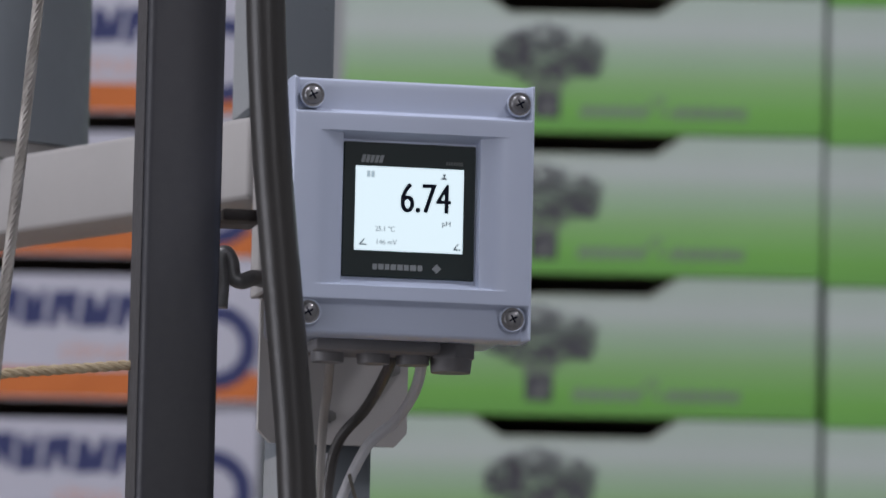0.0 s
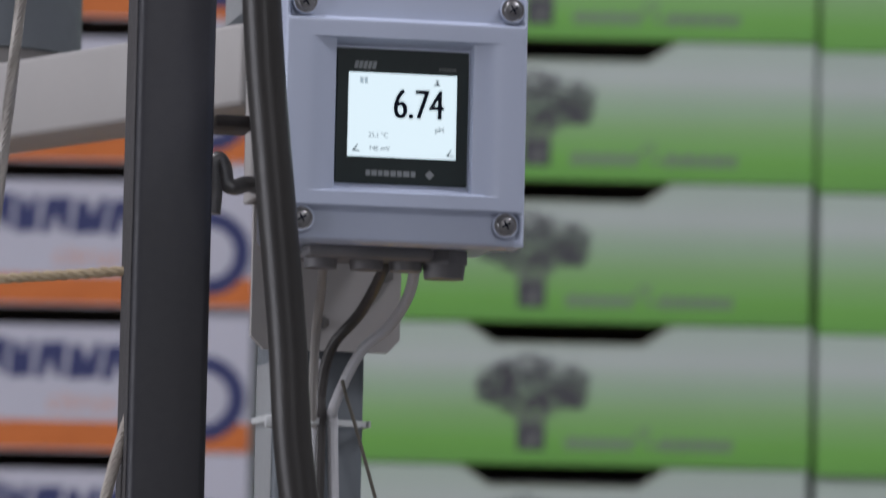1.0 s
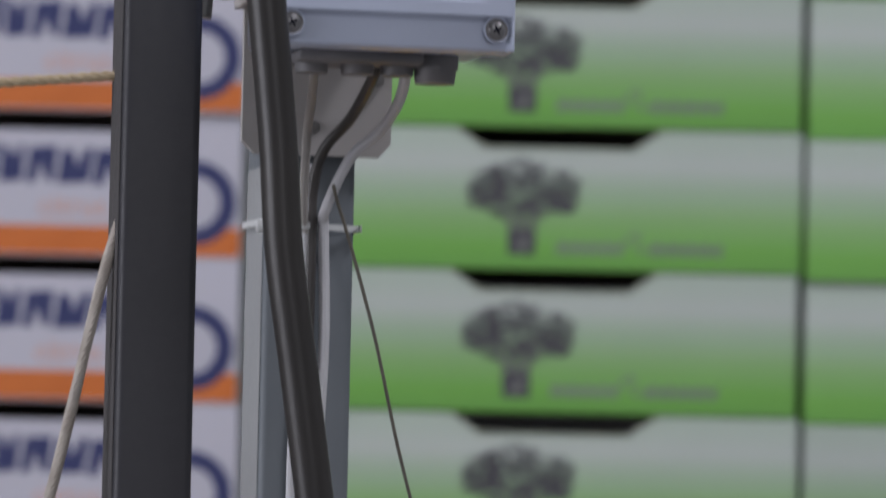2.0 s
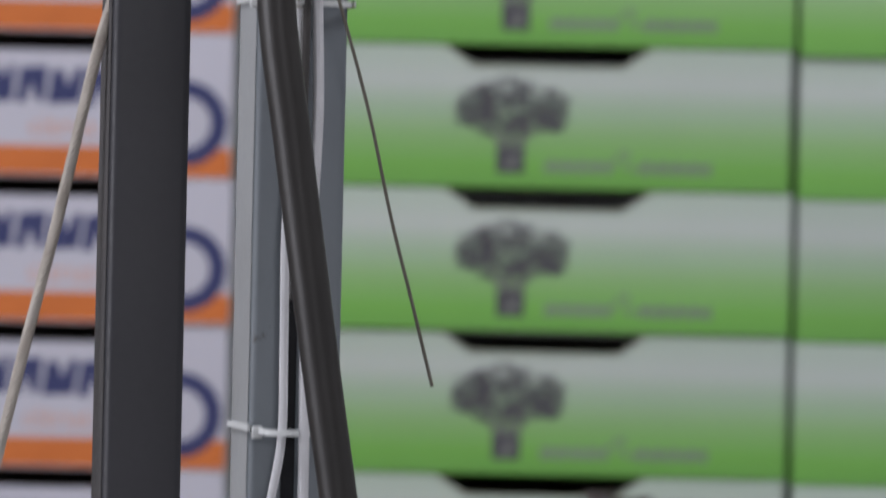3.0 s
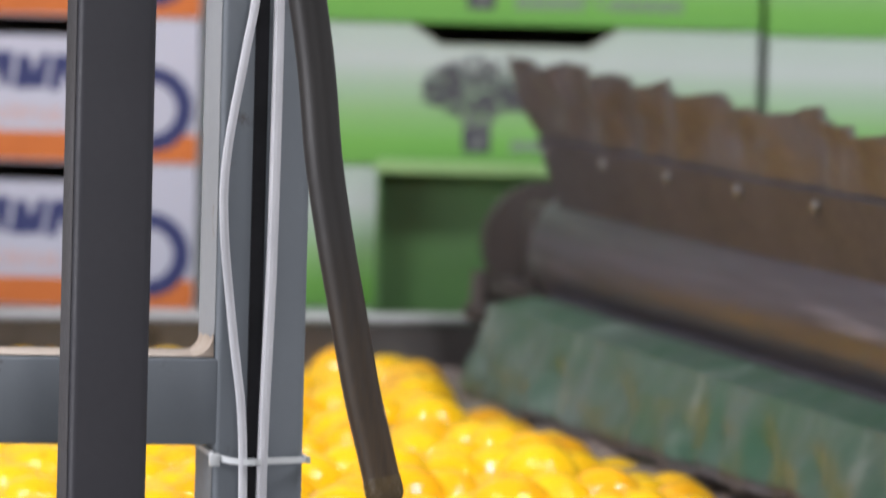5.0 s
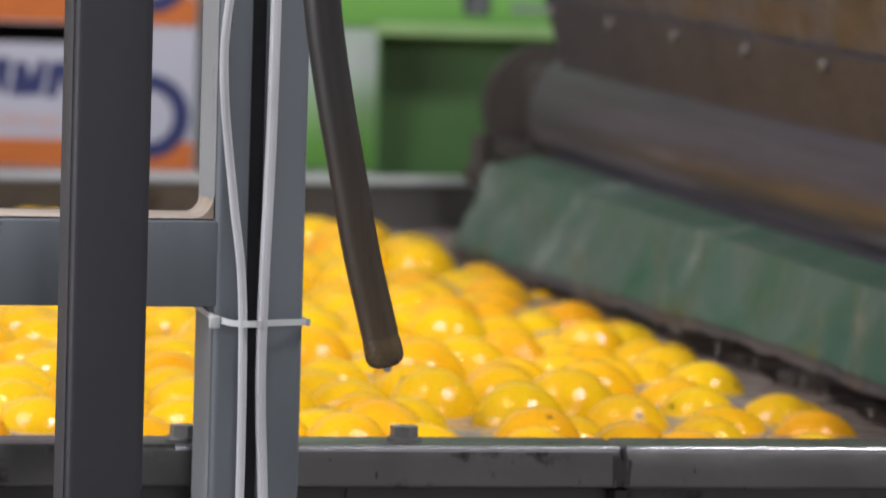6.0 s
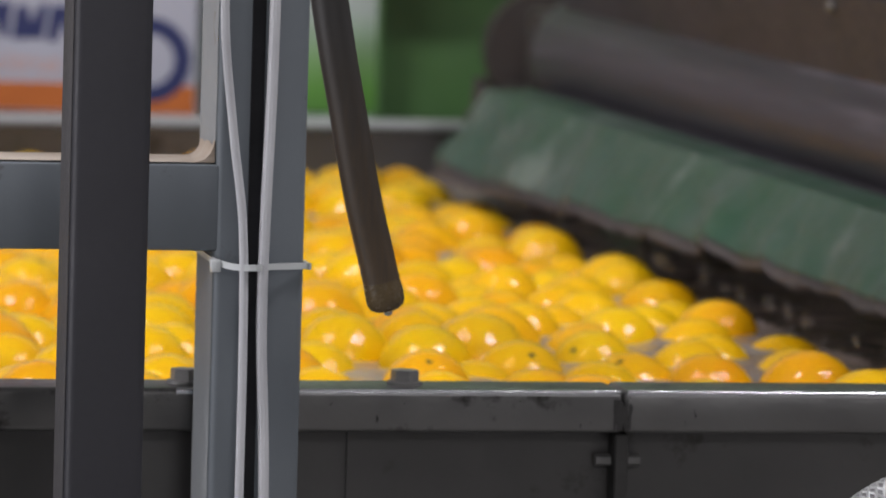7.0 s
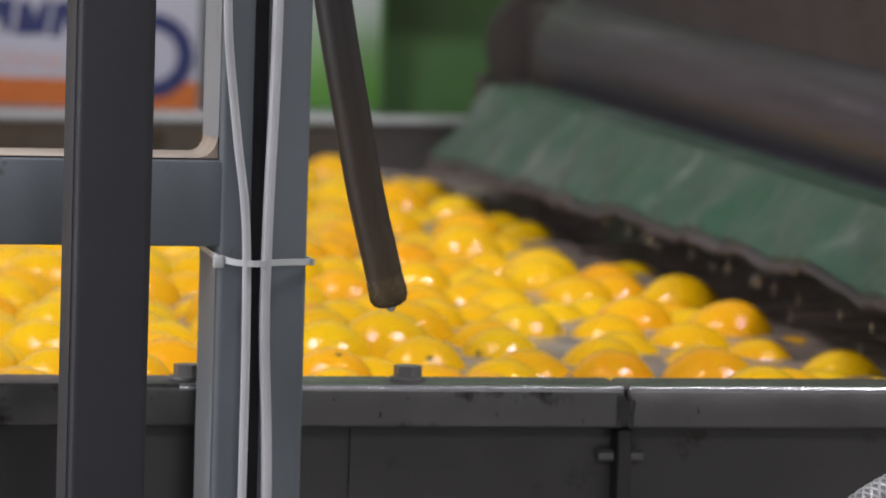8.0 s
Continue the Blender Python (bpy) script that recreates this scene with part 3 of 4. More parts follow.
def tank():
    t = thing("wash_tank", at(0, 0, 0), "stainless steel fruit wash tank full of murky water", "tank")
    bm = bmesh.new()  # front rail: a folded lip
    box(bm, A0, 0.9348, B0, B0 + 0.055, RIM_Z - 0.030, RIM_Z, 0.004, 3)
    part("front_rail", bm, RAIL, t, "dull steel rail with a highlight rod on its edge")
    bm = bmesh.new()
    box(bm, 0.9355, A1, B0, B0 + 0.055, RIM_Z - 0.030, RIM_Z, 0.004, 3)
    part("front_rail", bm, RAIL, t, "dull steel rail with a highlight rod on its edge")
    # Bright rods stand in for the highlight along the rail's rounded edge.
    for x0, x1 in ((0.62, 0.9325), (0.9378, A1)):
        bm = bmesh.new()
        rod(bm, (x0, B0 + 0.0026, RIM_Z - 0.0028), (x1, B0 + 0.0026, RIM_Z - 0.0028), 0.0030, seg=16)
        part("worn_edge", bm, CHROME, t, "bright rod for the rail edge's highlight")
    bm = bmesh.new()
    box(bm, A0, 0.75, B0 + 0.028, B0 + 0.034, 0.25, RIM_Z - 0.029)
    part("front_wall", bm, STAINLESS, t)
    bm = bmesh.new()
    box(bm, 0.745, 0.94, B0 + 0.0245, B0 + 0.0275, 0.25, RIM_Z - 0.029)
    part("front_wall", bm, STAINLESS, t)
    bm = bmesh.new()
    box(bm, 0.932, A1, B0 + 0.028, B0 + 0.034, 0.25, RIM_Z - 0.029)
    part("front_wall", bm, STAINLESS, t)
    bm = bmesh.new()  # joint flange with two bolts
    box(bm, 0.931, 0.941, B0 + 0.004, B0 + 0.0240, 0.25, RIM_Z - 0.031, 0.001, 1)
    part("joint_flange", bm, GRIME, t)
    for z in (0.948, 0.90):
        bm = bmesh.new()
        rod(bm, (0.920, B0 + 0.018, z), (0.952, B0 + 0.018, z), 0.0045, seg=6)
        part("flange_bolt", bm, BOLT_STEEL, t)
    bm = bmesh.new()
    box(bm, A0, A1, B1, B1 + 0.006, 0.25, RIM_Z - 0.001)
    box(bm, A0, A1, B1 - 0.002, B1 + 0.05, RIM_Z - 0.0005, RIM_Z + 0.003, 0.001, 2)
    part("back_wall", bm, STAINLESS, t)
    bm = bmesh.new()
    box(bm, A0 - 0.006, A0, B0, B1 + 0.05, 0.25, RIM_Z)
    part("end_wall", bm, STAINLESS, t)
    bm = bmesh.new()
    box(bm, A1, A1 + 0.006, B0, B1 + 0.05, 0.25, RIM_Z)
    part("end_wall", bm, STAINLESS, t)
    bm = bmesh.new()
    box(bm, A0, A1, B0 + 0.034, B1, 0.24, 0.248)
    part("tank_bottom", bm, STAINLESS, t)
    for a in (A0 + 0.05, A1 - 0.1):
        for b in (B0 + 0.06, B1 - 0.08):
            bm = bmesh.new()
            box(bm, a, a + 0.05, b, b + 0.05, 0.0, 0.2395, 0.003, 1)
            part("leg", bm, STAINLESS, t)
    rng = random.Random(12)
    bm = bmesh.new()  # ragged runs of grime down the rail, thickest at the joint
    for k in range(40):
        a = rng.gauss(0.9335, 0.0032) if k < 34 else rng.uniform(0.66, 1.10)
        w = rng.uniform(0.0005, 0.0016) if k < 34 else rng.uniform(0.0003, 0.0009)
        z1 = 0.9935 - (rng.uniform(0, 0.006) if k < 34 else rng.uniform(0, 0.018))
        z0 = max(0.9705, z1 - (rng.uniform(0.010, 0.030) if k < 34 else rng.uniform(0.002, 0.006)))
        n = 7
        mid = [a + rng.uniform(-0.0005, 0.0005) for _ in range(n)]
        half = [w * rng.uniform(0.25, 1.0) * (0.4 if q in (0, n - 1) else 1.0) for q in range(n)]
        zs = [z0 + (z1 - z0) * q / (n - 1) for q in range(n)]
        y = B0 - 0.0002 - 0.000008 * k
        plate(bm, [(mid[q] + half[q], zs[q]) for q in range(n)] + [(mid[q] - half[q], zs[q]) for q in range(n - 1, -1, -1)], y, B0 - 0.0001)
    tagged(part("grime", bm, GRIME, t), "dark runs of grime on the rail", kind="stuff")
    for a in (0.630, 0.785):
        b = bolt(t, a, B0 + 0.028, RIM_Z)
    bm = bmesh.new()  # pale ledge behind the far edge
    box(bm, A0, A1, B1 + 0.054, B1 + 0.10, RIM_Z - 0.03, RIM_Z + 0.008, 0.003, 2)
    part("back_ledge", bm, PALE_TRIM, t, "pale galvanised ledge")


def bolt(t, a, b, z):
    bm = bmesh.new()
    rod(bm, (a, b, z + 0.0002), (a, b, z + 0.0026), 0.0123, seg=28)
    w = part("washer", bm, BOLT_STEEL, t)
    bm = bmesh.new()
    rod(bm, (a, b, z + 0.0027), (a, b, z + 0.0105), 0.0100, 0.0098, seg=6)
    bmesh.ops.rotate(bm, cent=(a, b, z), matrix=Matrix.Rotation(radians(8), 3, "Z"), verts=bm.verts)
    part("hex_bolt", bm, BOLT_STEEL, t)


def water():
    """The surface with low ripples."""
    na, nb = 300, 250
    vs, fs = [], []
    for j in range(nb + 1):
        b = B0 + 0.036 + (B1 - B0 - 0.04) * j / nb
        for i in range(na + 1):
            a = A0 + 0.002 + (A1 - A0 - 0.004) * i / na
            z = 0.0055 * noise.noise(Vector((a * 15, b * 9, 0.3))) + 0.0035 * noise.noise(Vector((a * 37, b * 21, 4.1)))
            vs.append((a, b, WATER_Z + z))
    for j in range(nb):
        for i in range(na):
            k = j * (na + 1) + i
            fs.append((k, k + 1, k + na + 2, k + na + 1))
    me = bpy.data.meshes.new("water")
    me.from_pydata(vs, [], fs)
    me.materials.append(WATER)
    me.shade_smooth()
    ob = new("water", me)
    ob.matrix_basis = MROT
    return tagged(ob, "murky brown-grey rippled wash water in the tank", kind="structure")


# ---- oranges ----
def orange_meshes():
    out = []
    for s in range(5):
        bm = bmesh.new()
        bmesh.ops.create_uvsphere(bm, u_segments=28, v_segments=18, radius=0.0365)
        for v in bm.verts:
            n = v.co.normalized()
            k = 1 + 0.025 * noise.noise(n * 1.6 + Vector((s * 7, 0, 0)))
            k -= 0.045 * math.exp(-((1 - n.z) / 0.012)) + 0.03 * math.exp(-((1 + n.z) / 0.02))
            v.co = Vector((n.x, n.y, n.z * (0.94 + 0.02 * s))) * 0.0365 * k
        out.append(mesh("orange", bm, PEEL))
    bm = bmesh.new()
    for k in range(5):
        a = k * 2 * math.pi / 5
        f = [(0, 0, 0.0007), (0.0022 * math.cos(a - 0.5), 0.0022 * math.sin(a - 0.5), 0.0004), (0.0045 * math.cos(a), 0.0045 * math.sin(a), 0), (0.0022 * math.cos(a + 0.5), 0.0022 * math.sin(a + 0.5), 0.0004)]
        bm.faces.new([bm.verts.new(q) for q in f])
    rod(bm, (0, 0, -0.001), (0, 0, 0.0012), 0.0016, seg=8)
    return out, mesh("stem_end", bm, STEM)


FLOW = -0.080  # metres a second along the front


def orange_places():
    """A loose packing on the water, for the moment 6.2 s, pushed apart until no two overlap much."""
    rng = random.Random(21)
    n = 362

    def edge(b):
        return 0.34 + 0.14 * (b - B0)
    P = np.empty((n, 2))
    for i in range(n):
        while True:
            b = rng.uniform(B0 + 0.100, B1 - 0.06)
            a = rng.uniform(edge(b), 1.42)
            if a < 1.15 or rng.random() < 0.75:
                break
        P[i] = a, b
    R = np.array([0.0365 * rng.uniform(0.95, 1.16) for _ in range(n)])
    for it in range(140):
        d = P[:, None] - P[None]
        q = np.sqrt((d ** 2).sum(2)) + np.eye(n)
        lap = np.maximum(0, (R[:, None] + R[None]) * 0.98 - q)
        np.fill_diagonal(lap, 0)
        P += (d / q[..., None] * lap[..., None] * 0.3).sum(1)
        P[:, 0] = np.clip(P[:, 0], edge(P[:, 1]) - 0.03, 1.45)
        P[:, 1] = np.clip(P[:, 1], B0 + 0.098, B1 - 0.06)
    return P, R


def oranges():
    meshes, stem = orange_meshes()
    P, R = orange_places()
    rng = random.Random(5)
    made = []
    for i, ((a, b), r) in enumerate(zip(P, R)):
        ob = new("orange", meshes[i % 5])
        ob.scale = (r / 0.0365,) * 3
        tagged(ob, "glossy wet yellow-orange fruit floating in wash water", "orange", "oranges in the tank")
        st = new("stem_end", stem)
        st.parent = ob
        k = 0.94 + 0.02 * (i % 5)
        st.matrix_basis = pose(0, 0, 0.0365 * k * 0.956)
        made.append((ob, a, b, r, [rng.uniform(0, 6.28) for _ in range(4)], [rng.uniform(-180, 180), rng.uniform(-75, 75), rng.uniform(-180, 180)], rng.choice((rng.uniform(0.0, 0.5), rng.uniform(0.35, 0.85)))))
    return made


def orange_rows(a, b, r, ph, turn, sink):
    rows = []
    for k in range(33):
        t = k * 0.25
        surge = 0.006 * math.sin(2 * math.pi * t / 0.95 + ph[0] * 0.25 + b * 3)
        da = FLOW * (t - 6.2) + surge + 0.004 * math.sin(1.7 * t + ph[1])
        db = 0.006 * math.sin(1.3 * t + ph[2]) - 0.003 * (t - 6.2)
        swell = math.cos(2 * math.pi * (t - 6.85 + 0.25 * (a - 1.2)) / 0.96 + 0.35 * math.sin(ph[3]))  # each flap sends one wave
        z = WATER_Z + r * (0.72 * sink - 0.83) + 0.0060 * swell
        under = min(1.0, max(0.0, (a + da - 1.23) / 0.09))
        z -= 0.085 * under * under * (3 - 2 * under)  # the wheel ducks the fruit
        m = MROT @ pose(a + da, b + db, z) @ pose(0, 0, 0, turn[0] + 8 * math.sin(1.9 * t + ph[0]), turn[1] + 7 * t * math.cos(ph[1]) - 6 * math.sin(2.3 * t + ph[2]), turn[2])
        rows.append((t, m))
    return rows


# ---- the paddle wheel ----
WHEEL = (1.425, 5.95, 1.106)
WHEEL_LONG = 2.04
LEAN, OFFSET = 5.7, 0.025  # the blades stand off the axis, towards their trailing side
HINGE = 0.134  # radius at which the flaps bend
flaps = []


def wave(y, s, k):
    """Buckling of the rubber along its edge: wide soft scallops."""
    return k * (0.0065 * math.sin(y * 25 + s * 2.1 + 1.4 * math.sin(y * 5 + s)) + 0.0022 * math.sin(y * 58 + s * 5.0 + 1.0) + 0.008 * noise.noise(Vector((y * 9, s * 3.7, k))))


def pleat(y, z, s):
    """Slanting folds, uneven in width and height."""
    q = 2 * math.pi * (y * 4.6 + z * 4.0 + 0.4 * math.sin(y * 9 + s * 1.7) + s * 0.37)
    return (math.sin(q + 0.7 * math.sin(q)) * (0.55 + 0.9 * noise.noise(Vector((y * 5, z * 9, s * 4.0)))))


def sheet(r0, r1, off0, off1, s, thick, nr=14, ny=200, wavy=1.0, ragged=0.004, taper=0.0, folds=0.008):
    """A rubber sheet along the drum: radius r0 to r1 along local z, thickness along x, edge buckled."""
    bm = bmesh.new()
    grid = []
    for side in (0, 1):
        rows = []
        for j in range(ny + 1):
            y = -0.045 - (WHEEL_LONG - 0.05) * j / ny
            row = []
            for i in range(nr + 1):
                f = i / nr
                z = r0 + (r1 - taper * min(1.2, -y / 1.15) - r0 + ragged * (noise.noise(Vector((y * 8, s * 9.0, 0))) + 0.3 * noise.noise(Vector((y * 31, s * 9.0, 3))))) * f
                g = max(0.0, (z - r0) / 0.11)
                x = off0 + (off1 - off0) * f + wave(y, s, g ** 1.5 * wavy) + wavy * min(1, g * 2.2) * (folds * pleat(y, z, s) + 0.009 * noise.noise(Vector((y * 10 + z * 14, z * 13 - y * 4, s * 2.0))) + 0.006 * abs(noise.noise(Vector((y * 24 - z * 20, z * 30, s * 2.0)))))
                row.append(bm.verts.new((x + side * thick, y + 0.02 * (f - 0.3) * (1 if j == 0 else 0), z)))
            rows.append(row)
        grid.append(rows)
    A, B = grid
    for j in range(ny):
        for i in range(nr):
            bm.faces.new((A[j][i], A[j][i + 1], A[j + 1][i + 1], A[j + 1][i]))
            bm.faces.new((B[j][i], B[j + 1][i], B[j + 1][i + 1], B[j][i + 1]))
        bm.faces.new((A[j][nr], B[j][nr], B[j + 1][nr], A[j + 1][nr]))
        bm.faces.new((A[j][0], A[j + 1][0], B[j + 1][0], B[j][0]))
    for j in (0, ny):
        for i in range(nr):
            bm.faces.new((A[j][i], B[j][i], B[j][i + 1], A[j][i + 1]))
    return bm


def paddle_wheel():
    w = thing("paddle_wheel", at(*WHEEL), "turning steel drum with bolted blades and green rubber flaps", "paddle wheel")
    bm = bmesh.new()
    n, R = 48, 0.069
    tube(bm, [Vector((0, -WHEEL_LONG * k / 12, 0)) for k in range(13)], R, n)
    part("drum", bm, DRUM, w, "wet grey steel drum")
    bm = bmesh.new()
    rod(bm, (0, 0.0, 0), (0, 0.26, 0), 0.016, seg=20)
    part("shaft", bm, BOLT_STEEL, w)
    bm = bmesh.new()
    rod(bm, (0, -WHEEL_LONG - 0.06, 0), (0, -WHEEL_LONG, 0), 0.016, seg=20)
    part("shaft", bm, BOLT_STEEL, w)
    for k in range(4):
        m = pose(0, 0, 0, 0, 90 * k + (4, -1, 0, 0)[k] + LEAN, 0) @ pose(-OFFSET, 0, 0)
        # local +x is the side that leads through the water at the foot... the wheel turns clockwise seen from -y
        bm = bmesh.new()
        box(bm, -0.004, 0.002, -WHEEL_LONG + 0.012, -0.055, 0.058, 0.141, 0.0012, 1)
        blade = part("blade", bm, BLADE, w, "grimy bolted steel blade", m)
        part("green_apron", sheet(0.085, HINGE + 0.002, 0.0035, 0.0065, k + 9, 0.003, nr=4, wavy=0.15), FLAP_GREEN, blade, "wet green rubber apron")
        flaps.append(part("green_flap", sheet(-0.012, 0.222 - HINGE, 0.0068, 0.0068, k, 0.003, taper=0.024), FLAP_GREEN, blade, "buckled wet green rubber flap", pose(0, 0, HINGE)))
        flaps.append(part("backing_flap", sheet(-0.012, 0.2340 - HINGE, 0.0030, 0.0030, k, 0.0033, nr=14, taper=0.026, ragged=0.009), FLAP_BACK, blade, "worn brown rubber backing", pose(0, 0, HINGE)))
        bm = bmesh.new()
        rod(bm, (-0.0090, 0, 0), (-0.0041, 0, 0), 0.0052, 0.0064, seg=8)
        first = None
        for j in range(8):
            y = -0.085 - 0.268 * j
            if first is None:
                first = part("bolt", bm, BOLT_STEEL, blade, "", pose(0, y, 0.127))
            else:
                part_copy(first, pose(0, y, 0.127))
    return w


TURN_T, TURN_A = (0.0, 3.5, 3.75, 4.0, 4.25, 4.5, 5.12, 8.0), (424.0, 153.0, 139.0, 120.0, 97.0, 71.5, 16.0, -254.0)


def blade_angle(t):
    """Degrees of the first blade above level, seen from the front; it falls, so the wheel turns clockwise."""
    return float(np.interp(t, TURN_T, TURN_A))


def wheel_rows():
    return [(k * 0.25, at(*WHEEL) @ pose(0, 0, 0, 0, 90 - blade_angle(k * 0.25), 0)) for k in range(33)]


def flap_rows(k):
    """The rubber of blade k drags behind while it goes through the water."""
    rows = []
    for j in range(81):
        t = j * 0.1
        a = (blade_angle(t) - 90 * k) % 360
        rows.append((t, pose(0, 0, HINGE, 0, -flap_bend(a), 0)))
    return rows


def flap_bend(a):
    return float(np.interp(a % 360, (0, 90, 140, 165, 185, 200, 215, 245, 285, 310, 360), (0, -2, 3, 10, 24, 46, 62, 54, 32, 8, 0)))


def flap_tip(a):
    """Where a flap's edge is, from the wheel's axis, when its blade stands at a degrees."""
    b, a = radians(a - LEAN + flap_bend(a)), radians(a - LEAN)
    far = 0.218 - HINGE
    return (HINGE * math.cos(a) - OFFSET * math.sin(a) + far * math.cos(b), HINGE * math.sin(a) + OFFSET * math.cos(a) + far * math.sin(b))


def water_drops():
    """Drops that each flap lifts out of the water and lets fall again."""
    rng = random.Random(8)
    made = []
    for i in range(44):
        bm = bmesh.new()
        long = rng.uniform(0.006, 0.020)
        bmesh.ops.create_uvsphere(bm, u_segments=10, v_segments=8, radius=0.0008)
        for v in bm.verts:
            if v.co.z > 0:
                v.co = Vector((v.co.x * (1 - 0.6 * v.co.z / 0.0008), v.co.y * (1 - 0.6 * v.co.z / 0.0008), v.co.z * long / 0.0008))
        ob = new("water_drop", mesh("water_drop", bm, DROP))
        tagged(ob, "clear water drop falling from a green flap", "drop", "drops off the flaps")
        made.append((ob, -rng.uniform(0.02, 1.95), rng.uniform(168, 204), rng.uniform(0, 6)))
    return made


def drop_rows(y, release, ph):
    rows = []
    for j in range(161):
        t = j * 0.05
        base = blade_angle(t)
        x, z = flap_tip(236)
        z = WATER_Z - WHEEL[2] - 0.03
        for k in range(4):
            a = (base - 90 * k) % 360
            if release <= a <= 236:
                x, z = flap_tip(a)
                z -= 0.004
            elif release - 45 < a < release:
                tau = (release - a) / 92.0
                x, z = flap_tip(release)
                z = max(WATER_Z - WHEEL[2] - 0.03, z - 0.004 - 4.9 * tau * tau)
        rows.append((t, at(WHEEL[0] + x, WHEEL[1] + y, WHEEL[2] + z)))
    return rows


def wheel_bearing():
    """Bearing blocks at both ends of the wheel, on brackets that sit on the tank's edges."""
    s = thing("bearing_stand", at(WHEEL[0], WHEEL[1], 0), "greasy brown bearing block on a steel bracket", "bearing", "wheel bearings")
    z, far = WHEEL[2], B1 - WHEEL[1]
    bm = bmesh.new()
    rod(bm, (0, 0.215, z - 0.008), (0, 0.245, z - 0.008), 0.070, seg=40)
    part("flange_disc", bm, FLANGE, s, "dark brown round flange")
    bm = bmesh.new()
    box(bm, -0.05, 0.05, 0.054, 0.11, z - 0.045, z + 0.045, 0.008, 2)
    part("bearing_block", bm, FLANGE, s)
    bm = bmesh.new()
    box(bm, -0.12, -0.05, 0.06, 0.10, z - 0.085, z - 0.066, 0.005, 2)
    rod(bm, (-0.105, 0.08, z - 0.067), (-0.105, 0.08, z - 0.030), 0.012, 0.009, 12)
    part("grease_fitting", bm, FLANGE, s)
    bm = bmesh.new()
    box(bm, -0.055, 0.10, 0.056, far + 0.045, z - 0.066, z - 0.0455, 0.003, 2)
    box(bm, -0.055, 0.10, far, far + 0.045, RIM_Z + 0.0035, z - 0.0665, 0.003, 2)
    part("bracket", bm, FLANGE, s)
    s2 = thing("bearing_stand", at(WHEEL[0], B0 + 0.03, 0), "greasy steel bearing block on the tank rail", "bearing", "wheel bearings")
    bm = bmesh.new()
    box(bm, -0.06, 0.06, -0.02, 0.02, z - 0.05, z + 0.05, 0.006, 2)
    part("bearing_block", bm, FLANGE, s2)
    bm = bmesh.new()
    box(bm, -0.05, 0.05, -0.02, 0.02, RIM_Z + 0.0005, z - 0.051, 0.003, 2)
    part("bracket", bm, STAINLESS, s2)


GX = -0.0846


def green_guard():
    """Green steel guard that stands behind the wheel, a lip along its top."""
    g = thing("wheel_guard", pose(0, 0, 0), "green painted steel guard with a pale lip along its top", "guard")
    bm = bmesh.new()
    box(bm, GX, 0.80, 6.630, 6.636, 0.0, 1.162)
    part("panel", bm, GREEN_STEEL, g)
    bm = bmesh.new()
    box(bm, GX - 0.002, 0.80, 6.575, 6.636, 1.1625, 1.177, 0.002, 1)
    part("lip", bm, GREEN_LIP, g, "pale green lip with painted highlight")
    bm = bmesh.new()
    box(bm, GX, GX + 0.005, 6.577, 6.6295, 0.0, 1.162)
    part("side_plate", bm, GREEN_STEEL, g)


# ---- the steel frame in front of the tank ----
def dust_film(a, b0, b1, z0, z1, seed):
    """Light painted as a thin film on a post's left side, both edges ragged."""
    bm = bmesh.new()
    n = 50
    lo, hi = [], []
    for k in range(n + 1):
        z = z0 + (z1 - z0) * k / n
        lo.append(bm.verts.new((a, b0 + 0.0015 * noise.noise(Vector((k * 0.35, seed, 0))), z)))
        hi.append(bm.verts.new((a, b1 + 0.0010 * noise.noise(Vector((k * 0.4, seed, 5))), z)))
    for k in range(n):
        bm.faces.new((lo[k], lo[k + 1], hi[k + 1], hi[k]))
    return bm


